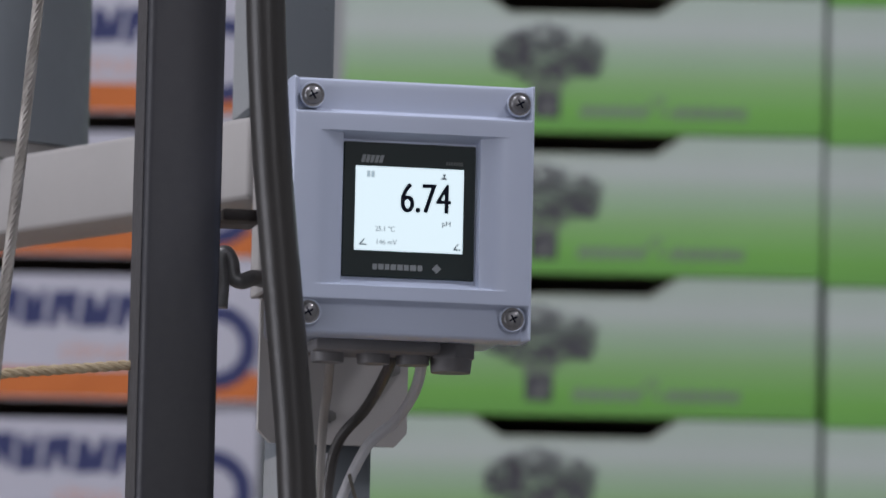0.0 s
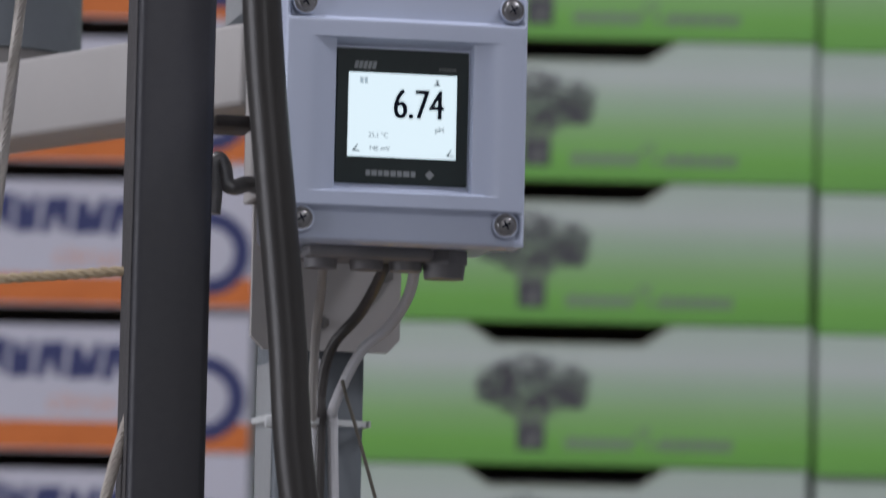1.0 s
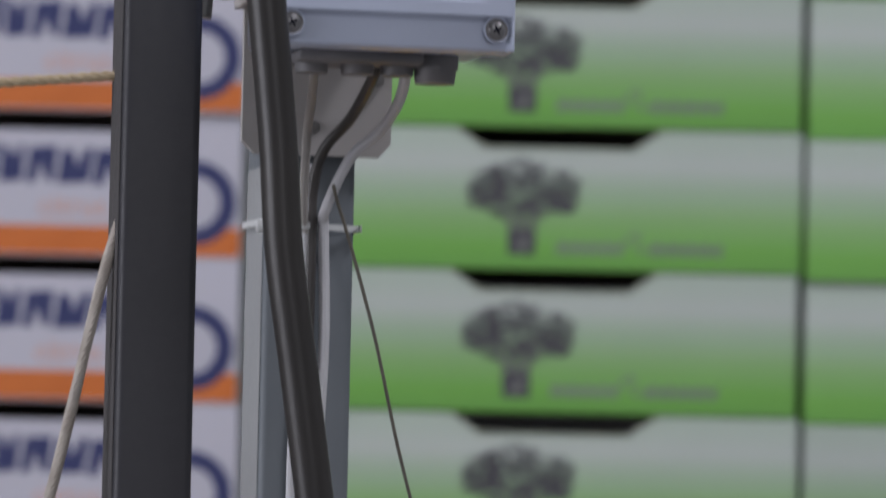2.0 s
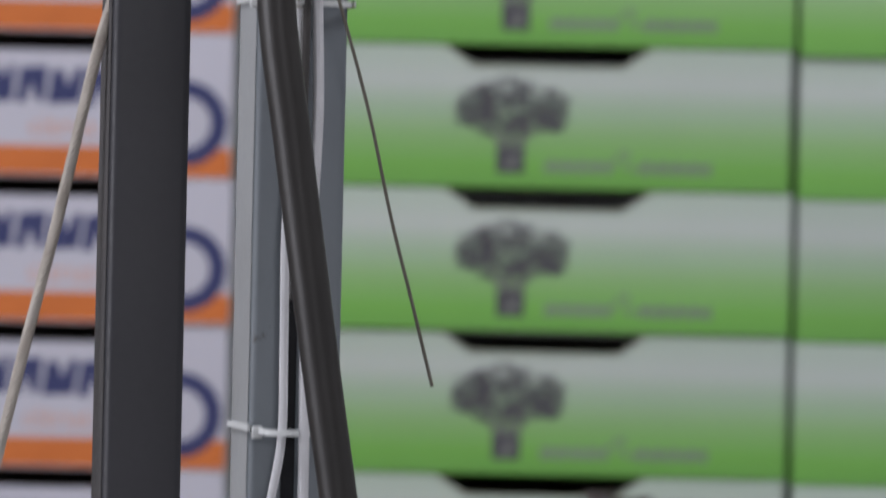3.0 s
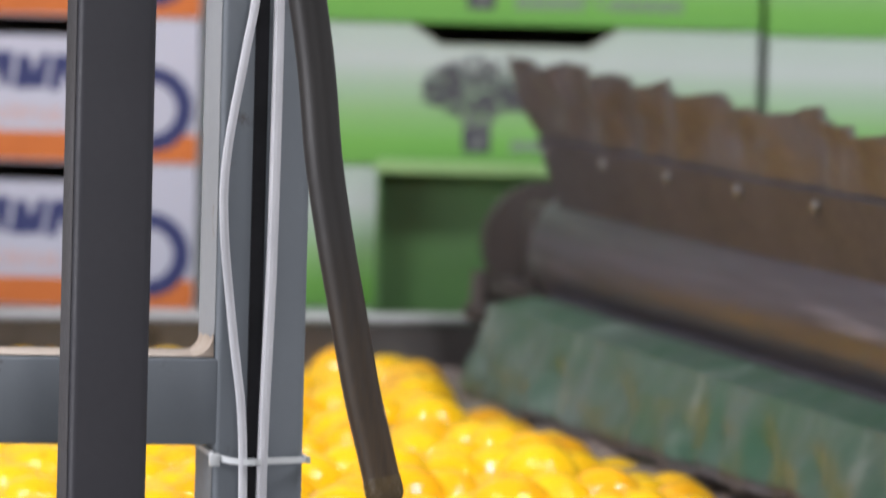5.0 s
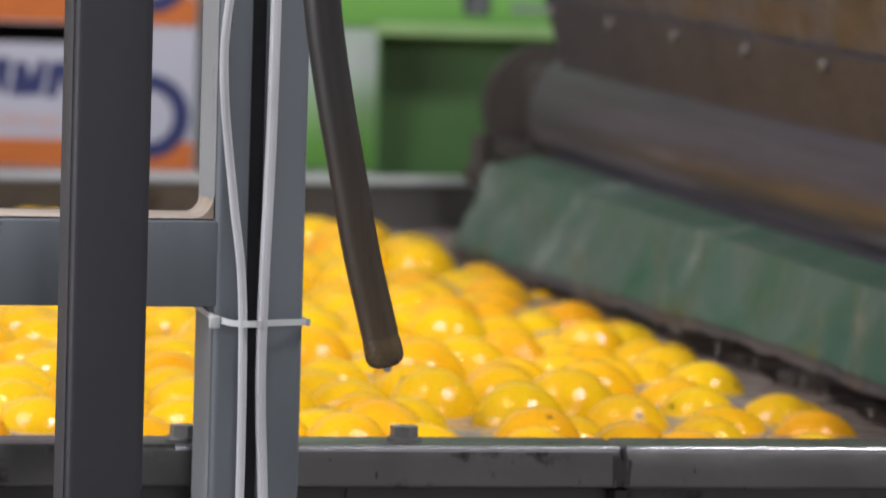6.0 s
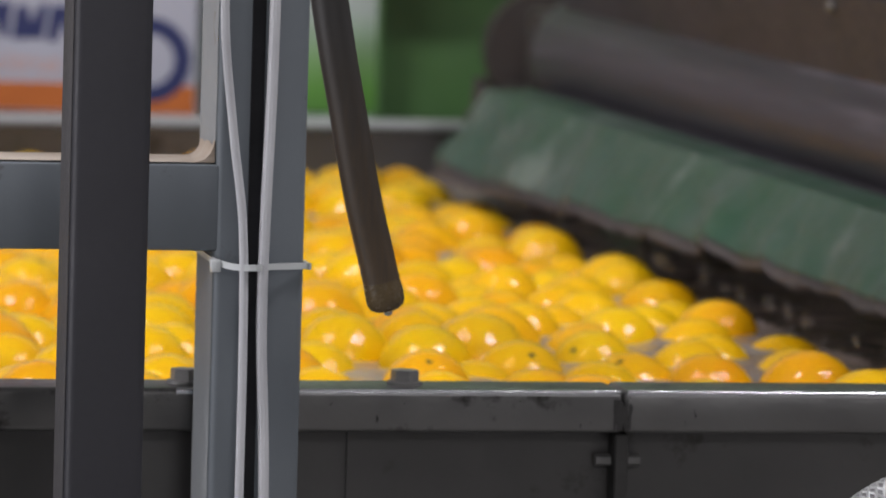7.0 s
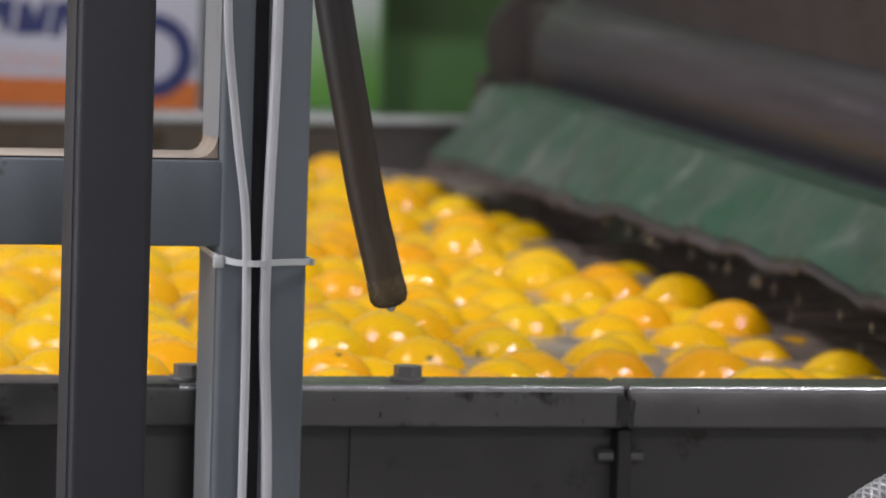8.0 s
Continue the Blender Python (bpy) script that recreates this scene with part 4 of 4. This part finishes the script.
def frame_posts():
    p = thing("front_post", MROT, "dark grey painted square steel post standing before the tank", "post")
    bm = bmesh.new()
    box(bm, 0.5115, 0.5620, 3.55, 3.605, 0.0, 2.6, 0.0055, 4)
    part("tube", bm, DARK_PAINT, p)
    part("dust_film", dust_film(0.5111, 3.5560, 3.600, 0.4, 2.55, 3), LIT_DARK, p, "dull brown-grey film that paints the side as lit")
    f_ = f = thing("tank_frame", MROT, "blue-grey painted square tube frame before the tank", "frame")
    bm = bmesh.new()
    box(bm, 0.6305, 0.6915, 3.70, 3.775, 0.0, 1.912, 0.0045, 4)
    part("upright", bm, GREY_PAINT, f)
    bm = bmesh.new()
    box(bm, -0.6, 0.6330, 3.7008, 3.772, 1.1010, 1.1590, 0.0022, 2)
    part("crossbar", bm, GREY_PAINT, f)
    bm = bmesh.new()
    box(bm, -0.66, -0.6005, 3.70, 3.76, 0.0, 1.4, 0.004, 3)
    part("upright", bm, GREY_PAINT, f)
    bm = bmesh.new()  # dried dust along the top of the bar and up the post's foot
    n = 60
    e = [bm.verts.new((-0.55 + 1.179 * k / n, 3.7045 + 0.0012 * noise.noise(Vector((k * 0.7, 0, 0))), 1.1602)) for k in range(n + 1)]
    g = [bm.verts.new((-0.55 + 1.179 * k / n, 3.7690, 1.1604)) for k in range(n + 1)]
    for k in range(n):
        bm.faces.new((e[k], e[k + 1], g[k + 1], g[k]))
    part("dried_dust", bm, DUST, f_, "cream dried dust")
    bm = bmesh.new()
    rows = []
    for q in range(13):  # a concave fillet of weld and dust between bar and upright
        b = 3.7050 + 0.0050 * q
        size = 0.013 + 0.004 * noise.noise(Vector((q * 0.6, 1.3, 0)))
        rows.append([bm.verts.new((0.6298 - size * (1 - math.sin(u)) - 0.0004, b, 1.1600 + size * (1 - math.cos(u)) + 0.0012 * noise.noise(Vector((q * 0.9, u * 3, 4))))) for u in [k * math.pi / 16 for k in range(9)]])
    for p_, q_ in zip(rows, rows[1:]):
        for k in range(8):
            bm.faces.new((p_[k], p_[k + 1], q_[k + 1], q_[k]))
    for r_ in (rows[0], rows[-1]):
        bm.faces.new(r_ + [bm.verts.new((0.6298, r_[0].co.y, 1.1598))])
    part("weld", bm, DUST, f, "rusty dusty weld bead")
    # thin black strip laid up the middle of the upright
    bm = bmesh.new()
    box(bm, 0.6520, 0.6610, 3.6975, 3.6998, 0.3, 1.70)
    part("cable_slot", bm, BLACK_STRIP, f, "black strip down the upright")
    part("dust_film", dust_film(0.6301, 3.7050, 3.7705, 1.162, 1.74, 1), LIT_GREY, f, "pale film that paints the side as lit")
    part("dust_film", dust_film(0.6301, 3.7050, 3.7705, 0.60, 1.0985, 2), LIT_GREY, f, "pale film that paints the side as lit")
    g = thing("upper_frame", MROT, "pale grey steel frame above the tank", "frame")
    bm = bmesh.new()
    box(bm, 0.6070, 0.6635, 3.72, 3.80, 1.9725, 2.9, 0.004, 3)
    part("upright", bm, GREY_PAINT, g)
    part("dust_film", dust_film(0.6066, 3.7240, 3.7970, 1.976, 2.6, 4), LIT_GREY, g, "pale film that paints the side as lit")
    p0, p1 = MROT.inverted() @ Vector((-0.158, 3.797, 1.9435)), MROT.inverted() @ Vector((-0.620, 4.385, 1.9435))
    d = (p1 - p0)
    bm = bmesh.new()
    box(bm, 0, d.length, -0.03, 0.03, -0.029, 0.0275, 0.004, 3)
    part("diagonal_bar", bm, PALE_STEEL, g, "pale grey square bar", Matrix.Translation(p0) @ Matrix.Rotation(math.atan2(d.y, d.x), 4, "Z"))


def motor():
    """Grey cylinder that stands on the diagonal bar."""
    m = thing("motor_housing", pose(-0.389, 4.088, 1.9715), "blue-grey cylindrical housing standing on a steel bar", "motor")
    bm = bmesh.new()
    rod(bm, (0, 0, 0.012), (0, 0, 0.40), 0.075, seg=48)
    part("cylinder", bm, GREY_PAINT, m)
    bm = bmesh.new()
    rod(bm, (0, 0, 0), (0, 0, 0.0118), 0.068, seg=48)
    part("foot_ring", bm, PALE_STEEL, m)


# ---- the analyser ----
def analyser():
    A, B, Z = 0.6725, 3.480, 1.8815
    d = thing("ph_analyser", at(A, B, Z), "blue-white plastic pH analyser with a lit screen on a post", "analyser")
    W, H = 0.0782, 0.0815
    bm = bmesh.new()
    box(bm, -W + 0.003, W - 0.003, 0.030, 0.115, -H + 0.003, H - 0.003, 0.006, 3)
    part("rear_case", bm, PLASTIC, d)
    # lid: set-back screw bands above and below a proud field, which slopes in to the display opening
    def ease(v, lo, hi):
        q = min(1.0, max(0.0, (v - lo) / (hi - lo)))
        return q * q * (3 - 2 * q)

    def lid_y(x, z):
        band = 0.0075 * ease(abs(z + 0.0005), 0.0588, 0.0622) * ease(W - abs(x), 0.0008, 0.0050)
        side = 0.0034 * ease(0.061 - abs(x + 0.0005), 0.0, 0.017) + 0.0076 * ease(0.0446 - abs(x + 0.0005), 0.0, 0.0012)
        up, down = 0.0110 * min(1, max(0, (0.0478 - z) / 0.0042)), 0.0110 * min(1, max(0, (z + 0.0508) / 0.0048))
        y = -0.0040 + max(band, min(side, up, down))
        rim = max(abs(x) - (W - 0.0022), abs(z) - (H - 0.0022), 0.0) / 0.0022
        return y + 0.0022 * rim * rim
    xs = sorted({round(q, 5) for q in [-W, W] + [k * s_ for s_ in (-1, 1) for k in [W - 0.0022 + 0.00044 * j for j in range(6)] + [0.0035 * j for j in range(1, 22)] + [0.0428 + 0.0004 * j for j in range(8)]]})
    zs = sorted({round(q, 5) for q in [-H, H] + [k * s_ for s_ in (-1, 1) for k in [H - 0.0022 + 0.00044 * j for j in range(6)] + [0.004 * j for j in range(20)] + [0.0580 + 0.00048 * j for j in range(11)]] + [0.0425 + 0.00053 * j for j in range(12)] + [-0.0520 + 0.0006 * j for j in range(12)]})
    bm = bmesh.new()
    grid = [[bm.verts.new((x, lid_y(x, z), z)) for x in xs] for z in zs]
    for p, q in zip(grid, grid[1:]):
        for k in range(len(xs) - 1):
            bm.faces.new((p[k], p[k + 1], q[k + 1], q[k]))
    edge = grid[0] + [r[-1] for r in grid[1:]] + grid[-1][-2::-1] + [r[0] for r in grid[-2:0:-1]]
    back = [bm.verts.new((v.co.x, 0.030, v.co.z)) for v in edge]
    for k in range(len(edge)):
        bm.faces.new((edge[k], back[k], back[(k + 1) % len(edge)], edge[(k + 1) % len(edge)]))
    bm.faces.new(back)
    part("lid", bm, PLASTIC, d)
    bm = bmesh.new()
    box(bm, -0.0435, 0.0420, 0.0052, 0.0072, -0.0442, 0.0420, 0.0006, 1)
    bez = part("bezel", bm, BEZEL, d, "dark green-grey display bezel")
    bm = bmesh.new()
    box(bm, -0.0357, 0.0342, 0.0042, 0.0051, -0.0272, 0.0266)
    scr = part("screen", bm, SCREEN, d, "lit pale blue-white screen reading 6.74")
    y = 0.0039
    for k in (-1, 1):  # drawn twice, a hair apart, for a bolder stroke
        text_mesh("reading", "6.74", 0.0268, INK, scr, 0.0262 + 0.00035 * k, y - 0.00008 * k, -0.0018, 0.72, "RIGHT")
    text_mesh("unit", "pH", 0.0048, INK_PALE, scr, 0.0205, y, -0.0100, 1.0)
    text_mesh("temperature", "25.1 °C", 0.0046, INK_FAINT, scr, -0.0226, y, -0.0148, 0.90)
    text_mesh("millivolts", "146 mV", 0.0046, INK_FAINT, scr, -0.0222, y, -0.0232, 0.95)
    for name, x, z in (("icon_wrench", -0.0325, -0.0240), ("icon_chart", 0.0283, -0.0252)):
        bm = bmesh.new()
        plate(bm, [(x, z), (x + 0.0046, z), (x + 0.0046, z + 0.0007), (x + 0.0012, z + 0.0009), (x + 0.0034, z + 0.0040), (x + 0.0028, z + 0.0043), (x, z + 0.0010)], y, y + 0.0003)
        part(name, bm, INK_PALE, scr)
    bm = bmesh.new()
    plate(bm, [(0.0192, 0.0198), (0.0235, 0.0198), (0.0228, 0.0208), (0.0217, 0.0214), (0.0226, 0.0232), (0.0203, 0.0232), (0.0211, 0.0214), (0.0198, 0.0207)], y, y + 0.0003)
    part("icon_bell", bm, INK_PALE, scr)
    bm = bmesh.new()
    for k in range(2):
        box(bm, -0.0285 + 0.0028 * k, -0.0264 + 0.0028 * k, y, y + 0.0003, 0.0195, 0.0235)
    part("icon_bars", bm, glow("faint lit icon", (0.60, 0.74, 0.80), 1.25), scr)
    # the maker's name as even bars, and its mark as a diamond
    x = -0.0235
    for wdt in (0.0034, 0.0040, 0.0034, 0.0040, 0.0040, 0.0036, 0.0046, 0.0036):
        bm = bmesh.new()
        box(bm, x, x + wdt - 0.0006, 0.0046, 0.0054, -0.0392, -0.0356)
        part("maker_bar", bm, BEZEL_PRINT, bez)
        x += wdt + 0.0003
    bm = bmesh.new()
    plate(bm, [(0.0148, -0.0374), (0.0178, -0.0344), (0.0208, -0.0374), (0.0178, -0.0404)], 0.0046, 0.0054)
    part("maker_diamond", bm, BEZEL_PRINT, bez)
    for k in range(5):
        x = -0.0325 + 0.0029 * k
        bm = bmesh.new()
        plate(bm, [(x, 0.0290), (x + 0.0022, 0.0290), (x + 0.0034, 0.0338), (x + 0.0012, 0.0338)], 0.0046, 0.0054)
        part("series_bar", bm, BEZEL_PRINT, bez)
    bm = bmesh.new()
    for k in range(7):
        box(bm, 0.0228 + 0.0016 * k, 0.0239 + 0.0016 * k, 0.0046, 0.0054, 0.0292, 0.0314)
    part("model_bars", bm, mat("dim print", (0.12, 0.13, 0.13), bump=0.0), bez)
    for x, z in ((-0.0655, 0.0695), (0.0685, 0.0700), (0.0665, -0.0680), (-0.0652, -0.0685)):
        bm = bmesh.new()
        path = [Vector((x + 0.0078 * math.cos(q * math.pi / 16), -0.0010, z + 0.0078 * math.sin(q * math.pi / 16))) for q in range(33)]
        tube(bm, path, 0.0006, 8)
        part("screw_collar", bm, PLASTIC, d)
        # A darker grey disc puts the recess's shade behind each screw head.
        bm = bmesh.new()
        rod(bm, (x, -0.0012, z), (x, 0.0034, z), 0.0074, seg=28)
        part("screw_seat", bm, GLAND, d, "grey disc painted as shade in the screw recess")
        bm = bmesh.new()
        bmesh.ops.create_uvsphere(bm, u_segments=24, v_segments=12, radius=0.0058, matrix=Matrix.Translation((x, -0.0010, z)) @ Matrix.Diagonal((1, 0.45, 1, 1)))
        sc = part("screw", bm, SCREW, d, "grey steel cross-head screw")
        bm = bmesh.new()
        c, s = math.cos(0.5), math.sin(0.5)
        for u, v in ((c, s), (-s, c)):
            q = Vector((u, 0, v)) * 0.0030
            n = Vector((-v, 0, u)) * 0.0006
            o = Vector((x, -0.0038, z))
            vs = [bm.verts.new(o + k) for k in (q + n, n - q, -q - n, q - n)]
            bm.faces.new(vs)
        part("cross_slot", bm, INK, sc)
    for x, r, l in ((-0.040, 0.0112, 0.012), (-0.010, 0.0112, 0.012), (0.016, 0.0112, 0.012), (0.041, 0.0138, 0.016)):
        bm = bmesh.new()
        rod(bm, (x, 0.068, -H + 0.002), (x, 0.068, -H - l * 0.45), r * 1.15, seg=6)
        rod(bm, (x, 0.068, -H - l * 0.4), (x, 0.068, -H - l), r, r * 0.93, seg=24)
        part("cable_gland", bm, GLAND, d, "grey plastic cable gland")
    bm = bmesh.new()
    box(bm, -0.052, 0.030, 0.045, 0.095, -H - 0.006, -H + 0.002, 0.003, 2)
    part("gland_plate", bm, GLAND, d)
    b = thing("mounting_plate", MROT, "grey steel plate that holds the analyser on the post", "bracket")
    bm = bmesh.new()
    plate(bm, [(0.612, 1.92), (0.612, 1.755), (0.6205, 1.7465), (0.7050, 1.7465), (0.7130, 1.7555), (0.7130, 1.92)], 3.690, 3.6965)
    part("plate", bm, PALE_STEEL, b)
    bm = bmesh.new()
    box(bm, 0.6045, 0.6085, 3.640, 3.6895, 1.842, 1.930, 0.0008, 1)
    box(bm, 0.6045, 0.625, 3.686, 3.6898, 1.842, 1.930, 0.0008, 1)
    part("side_bracket", bm, PALE_STEEL, b)
    bm = bmesh.new()
    box(bm, 0.62, 0.70, 3.5955, 3.69, 1.83, 1.92, 0.002, 1)
    part("spacer", bm, PALE_STEEL, b)
    for x, z, r in ((0.702, 1.798, 0.0052), (0.660, 1.765, 0.0042)):
        bm = bmesh.new()
        rod(bm, (x, 3.684, z), (x, 3.6899, z), r, seg=6)
        part("bolt", bm, BOLT_STEEL, b)
    h = thing("hook", MROT, "curved steel hook on the analyser bracket", "hook")
    bm = bmesh.new()
    tube(bm, smooth_path([(0.6060, 3.645, 1.8500), (0.5962, 3.625, 1.8490), (0.5873, 3.62, 1.8459), (0.5816, 3.62, 1.8486), (0.5799, 3.62, 1.8578), (0.5764, 3.62, 1.8637), (0.5727, 3.62, 1.8601), (0.5739, 3.62, 1.8446), (0.5730, 3.62, 1.8279)], 8), 0.0054, 12)
    part("shank", bm, BOLT_STEEL, h)
    bm = bmesh.new()
    box(bm, 0.572, 0.5995, 3.61, 3.66, 1.8845, 1.8925, 0.002, 2)
    part("block", bm, FLANGE, h, "dark pitted block")


# ---- hose, cables, ropes ----
def hose():
    t = thing("hose", MROT, "black rubber hose hanging down to the water, end cut", "hose")
    pts = [(0.563, 2.30), (0.5640, 2.09), (0.5654, 2.0007), (0.5711, 1.9122), (0.5782, 1.8419), (0.5896, 1.7369), (0.5952, 1.665), (0.6056, 1.5955), (0.6180, 1.5120),
           (0.6300, 1.4332), (0.6410, 1.3640), (0.6470, 1.3082), (0.6550, 1.2600), (0.6645, 1.2130), (0.6750, 1.1618), (0.6850, 1.1230), (0.6915, 1.0975)]
    path = smooth_path([(a, 3.42, z) for a, z in pts], 6)
    bm = bmesh.new()
    tube(bm, path, 0.0122, 28, [0.0124 - 0.0009 * k / len(path) for k in range(len(path))])
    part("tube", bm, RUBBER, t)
    bm = bmesh.new()
    e = path[-1] - path[-3]
    e.normalize()
    ends = ((-0.014, 0.0114), (-0.009, 0.0119), (-0.003, 0.0122), (0.001, 0.0119), (0.004, 0.0104), (0.006, 0.007), (0.0068, 0.002))
    tube(bm, [path[-1] + e * q for q, _ in ends], 0.0129, 28, [q for _, q in ends])
    part("end_collar", bm, HOSE_END, t, "worn cut end of the hose")
    bm = bmesh.new()
    bmesh.ops.create_uvsphere(bm, u_segments=12, v_segments=8, radius=0.003, matrix=Matrix.Translation(path[-1] + e * 0.0068))
    part("water_drop", bm, DROP, t, "drop of water at the hose end")


def cable(name, pts, b, r, material, label, seg=10):
    bm = bmesh.new()
    tube(bm, smooth_path([(p[0], p[2] if len(p) > 2 else b, p[1]) for p in pts], 8), r, seg)
    solid(name, bm, material, MROT, label, "cable", "cables on the post")


def cables():
    cable("signal_cable", [(0.6560, 1.74), (0.6540, 1.66), (0.6520, 1.60), (0.6491, 1.5439), (0.6496, 1.4688), (0.6495, 1.4088), (0.6425, 1.3636), (0.6318, 1.2962), (0.6311, 1.2473), (0.6389, 1.1763), (0.6461, 1.1198), (0.6482, 1.044), (0.6483, 0.9367), (0.648, 0.70)],
          3.683, 0.0031, WHITE_CABLE, "white cable that bows away from the post")
    cable("power_cable", [(0.6960, 1.806, 3.55), (0.6973, 1.795, 3.56), (0.7007, 1.7772, 3.60), (0.6956, 1.7597, 3.64), (0.6807, 1.7438, 3.66), (0.6671, 1.7098, 3.675), (0.6676, 1.6939), (0.6695, 1.6261), (0.6668, 1.55), (0.6640, 1.4691), (0.6648, 1.38), (0.6645, 1.2881), (0.6636, 1.2100), (0.6612, 1.1199), (0.6608, 1.044), (0.6650, 0.9366), (0.666, 0.7)],
          3.684, 0.0037, WHITE_CABLE, "pale grey cable tied down the post")
    cable("sensor_cable", [(0.6365, 1.806, 3.55), (0.6367, 1.7934, 3.56), (0.6443, 1.7759, 3.61), (0.6489, 1.7569, 3.65), (0.6519, 1.7093, 3.675), (0.6560, 1.69), (0.6600, 1.66)], 3.684, 0.0032, GREY_CABLE, "grey cable below the analyser")
    cable("probe_cable", [(0.6777, 1.806, 3.56), (0.6777, 1.7904, 3.57), (0.6764, 1.7684, 3.64), (0.6634, 1.7477, 3.67), (0.6590, 1.72), (0.6590, 1.6935), (0.6580, 1.60), (0.6560, 1.50, 3.690)], 3.682, 0.0037, BLACK_CABLE, "dark cable that curls below the analyser")
    cable("loose_wire", [(0.6690, 1.7250), (0.6723, 1.7132), (0.6804, 1.6891), (0.699, 1.626), (0.716, 1.5545), (0.7313, 1.4991), (0.7459, 1.4444)], 3.66, 0.0012, WIRE, "thin brown wire that sticks out, cut off", 8)
    for z, head in ((1.6985, 0.627), (1.4115, 0.6345), (1.0920, 0.630)):
        t = thing("cable_tie", MROT, "white nylon cable tie round the post and cables", "cable tie", "cable ties")
        bm = bmesh.new()
        pts = [(0.6290, 3.7775, z + 0.005), (0.6290, 3.70, z + 0.003), (0.6315, 3.6960, z + 0.002), (0.641, 3.685, z), (0.655, 3.6785, z), (0.667, 3.688, z), (0.6925, 3.6975, z), (0.6936, 3.70, z), (0.6936, 3.7775, z)]
        path = smooth_path(pts, 4)
        for p, q in zip(path, path[1:]):
            d = (q - p).normalized()
            n = Vector((-d.y, d.x, 0)).normalized() * 0.0008
            u = Vector((0, 0, 0.0021))
            vs = [bm.verts.new(o + s) for o in (p - d * 0.0002, q + d * 0.0002) for s in (n + u, n - u, -n - u, -n + u)]
            for k in range(4):
                bm.faces.new((vs[k], vs[(k + 1) % 4], vs[4 + (k + 1) % 4], vs[4 + k]))
        part("strap", bm, TIE, t)
        bm = bmesh.new()
        box(bm, head - 0.0035, head + 0.0035, 3.690, 3.6968, z - 0.0042, z + 0.0042, 0.0010, 2)
        part("tie_head", bm, TIE, t)


def ropes():
    bm = bmesh.new()
    strands(bm, smooth_path([(-0.292, 3.5, 2.16), (-0.3028, 3.5, 2.0039), (-0.3101, 3.5, 1.914), (-0.3207, 3.5, 1.7926), (-0.332, 3.5, 1.66)], 60), 0.0036, 6, 0.030)
    solid("wire_rope", bm, WIRE_ROPE, pose(0, 0, 0), "twisted steel wire rope hanging beside the post", "rope", "ropes")
    bm = bmesh.new()
    strands(bm, smooth_path([(-0.36, 3.63, 1.7755), (-0.3291, 3.62, 1.7783), (-0.2464, 3.62, 1.7854), (-0.205, 3.62, 1.789)], 40), 0.0034, 3, 0.022)
    solid("straw_rope", bm, HEMP, pose(0, 0, 0), "straw-coloured twisted rope tied across to the post", "rope", "ropes")
    bm = bmesh.new()
    strands(bm, smooth_path([(-0.205, 3.62, 1.80), (-0.225, 3.61, 1.735), (-0.2469, 3.60, 1.6635), (-0.2725, 3.6, 1.545), (-0.2983, 3.6, 1.4335), (-0.345, 3.6, 1.22)], 60), 0.0036, 6, 0.034)
    solid("pale_rope", bm, PALE_ROPE, pose(0, 0, 0), "pale twisted rope slanting down from the post", "rope", "ropes")


def braided_hose():
    t = thing("braided_hose", MROT, "grey braided hose bending up before the tank", "hose")
    path = smooth_path([(0.985, 3.52, 0.87), (1.01, 3.52, 0.918), (1.04, 3.52, 0.950), (1.085, 3.52, 0.968), (1.15, 3.52, 0.972), (1.3, 3.52, 0.96)], 14)
    bm = bmesh.new()
    tube(bm, path, 0.0150, 24)
    part("core", bm, GLAND, t)
    bm2 = bmesh.new()
    for s, turn in ((1, 0.05), (-1, 0.05)):
        for k in range(9):
            pts = []
            ln = 0.0
            for i, p in enumerate(path):
                if i:
                    ln += (p - path[i - 1]).length
                d = (path[min(i + 1, len(path) - 1)] - path[max(i - 1, 0)]).normalized()
                u = d.cross(Vector((0, 1, 0))).normalized()
                w = d.cross(u)
                ph = s * 2 * math.pi * ln / turn + k * 2 * math.pi / 9
                pts.append(p + (u * math.cos(ph) + w * math.sin(ph)) * 0.0152)
            tube(bm2, pts, 0.0012, 5)
    part("braid", bm2, MESH_HOSE, t, "grey crossing braid")


hall()
cartons()
tank()
wash_water = water()
wheel = paddle_wheel()
wheel_bearing()
green_guard()
frame_posts()
motor()
analyser()
hose()
cables()
ropes()
braided_hose()
fruit = oranges()
drops = water_drops()


def motions():
    walk(wheel, wheel_rows())
    walk(wash_water, [(k * 0.2, MROT @ pose(0.005 * math.sin(2 * math.pi * k * 0.2 / 0.95), 0, 0.0018 * math.sin(2 * math.pi * k * 0.2 / 0.95 + 1.0))) for k in range(41)])
    for i, flap in enumerate(flaps):
        walk(flap, flap_rows(i // 2))
    for ob, y, release, ph in drops:
        walk(ob, drop_rows(y, release, ph))
    for ob, a, b, r, ph, turn, sink in fruit:
        walk(ob, orange_rows(a, b, r, ph, turn, sink))


motions()
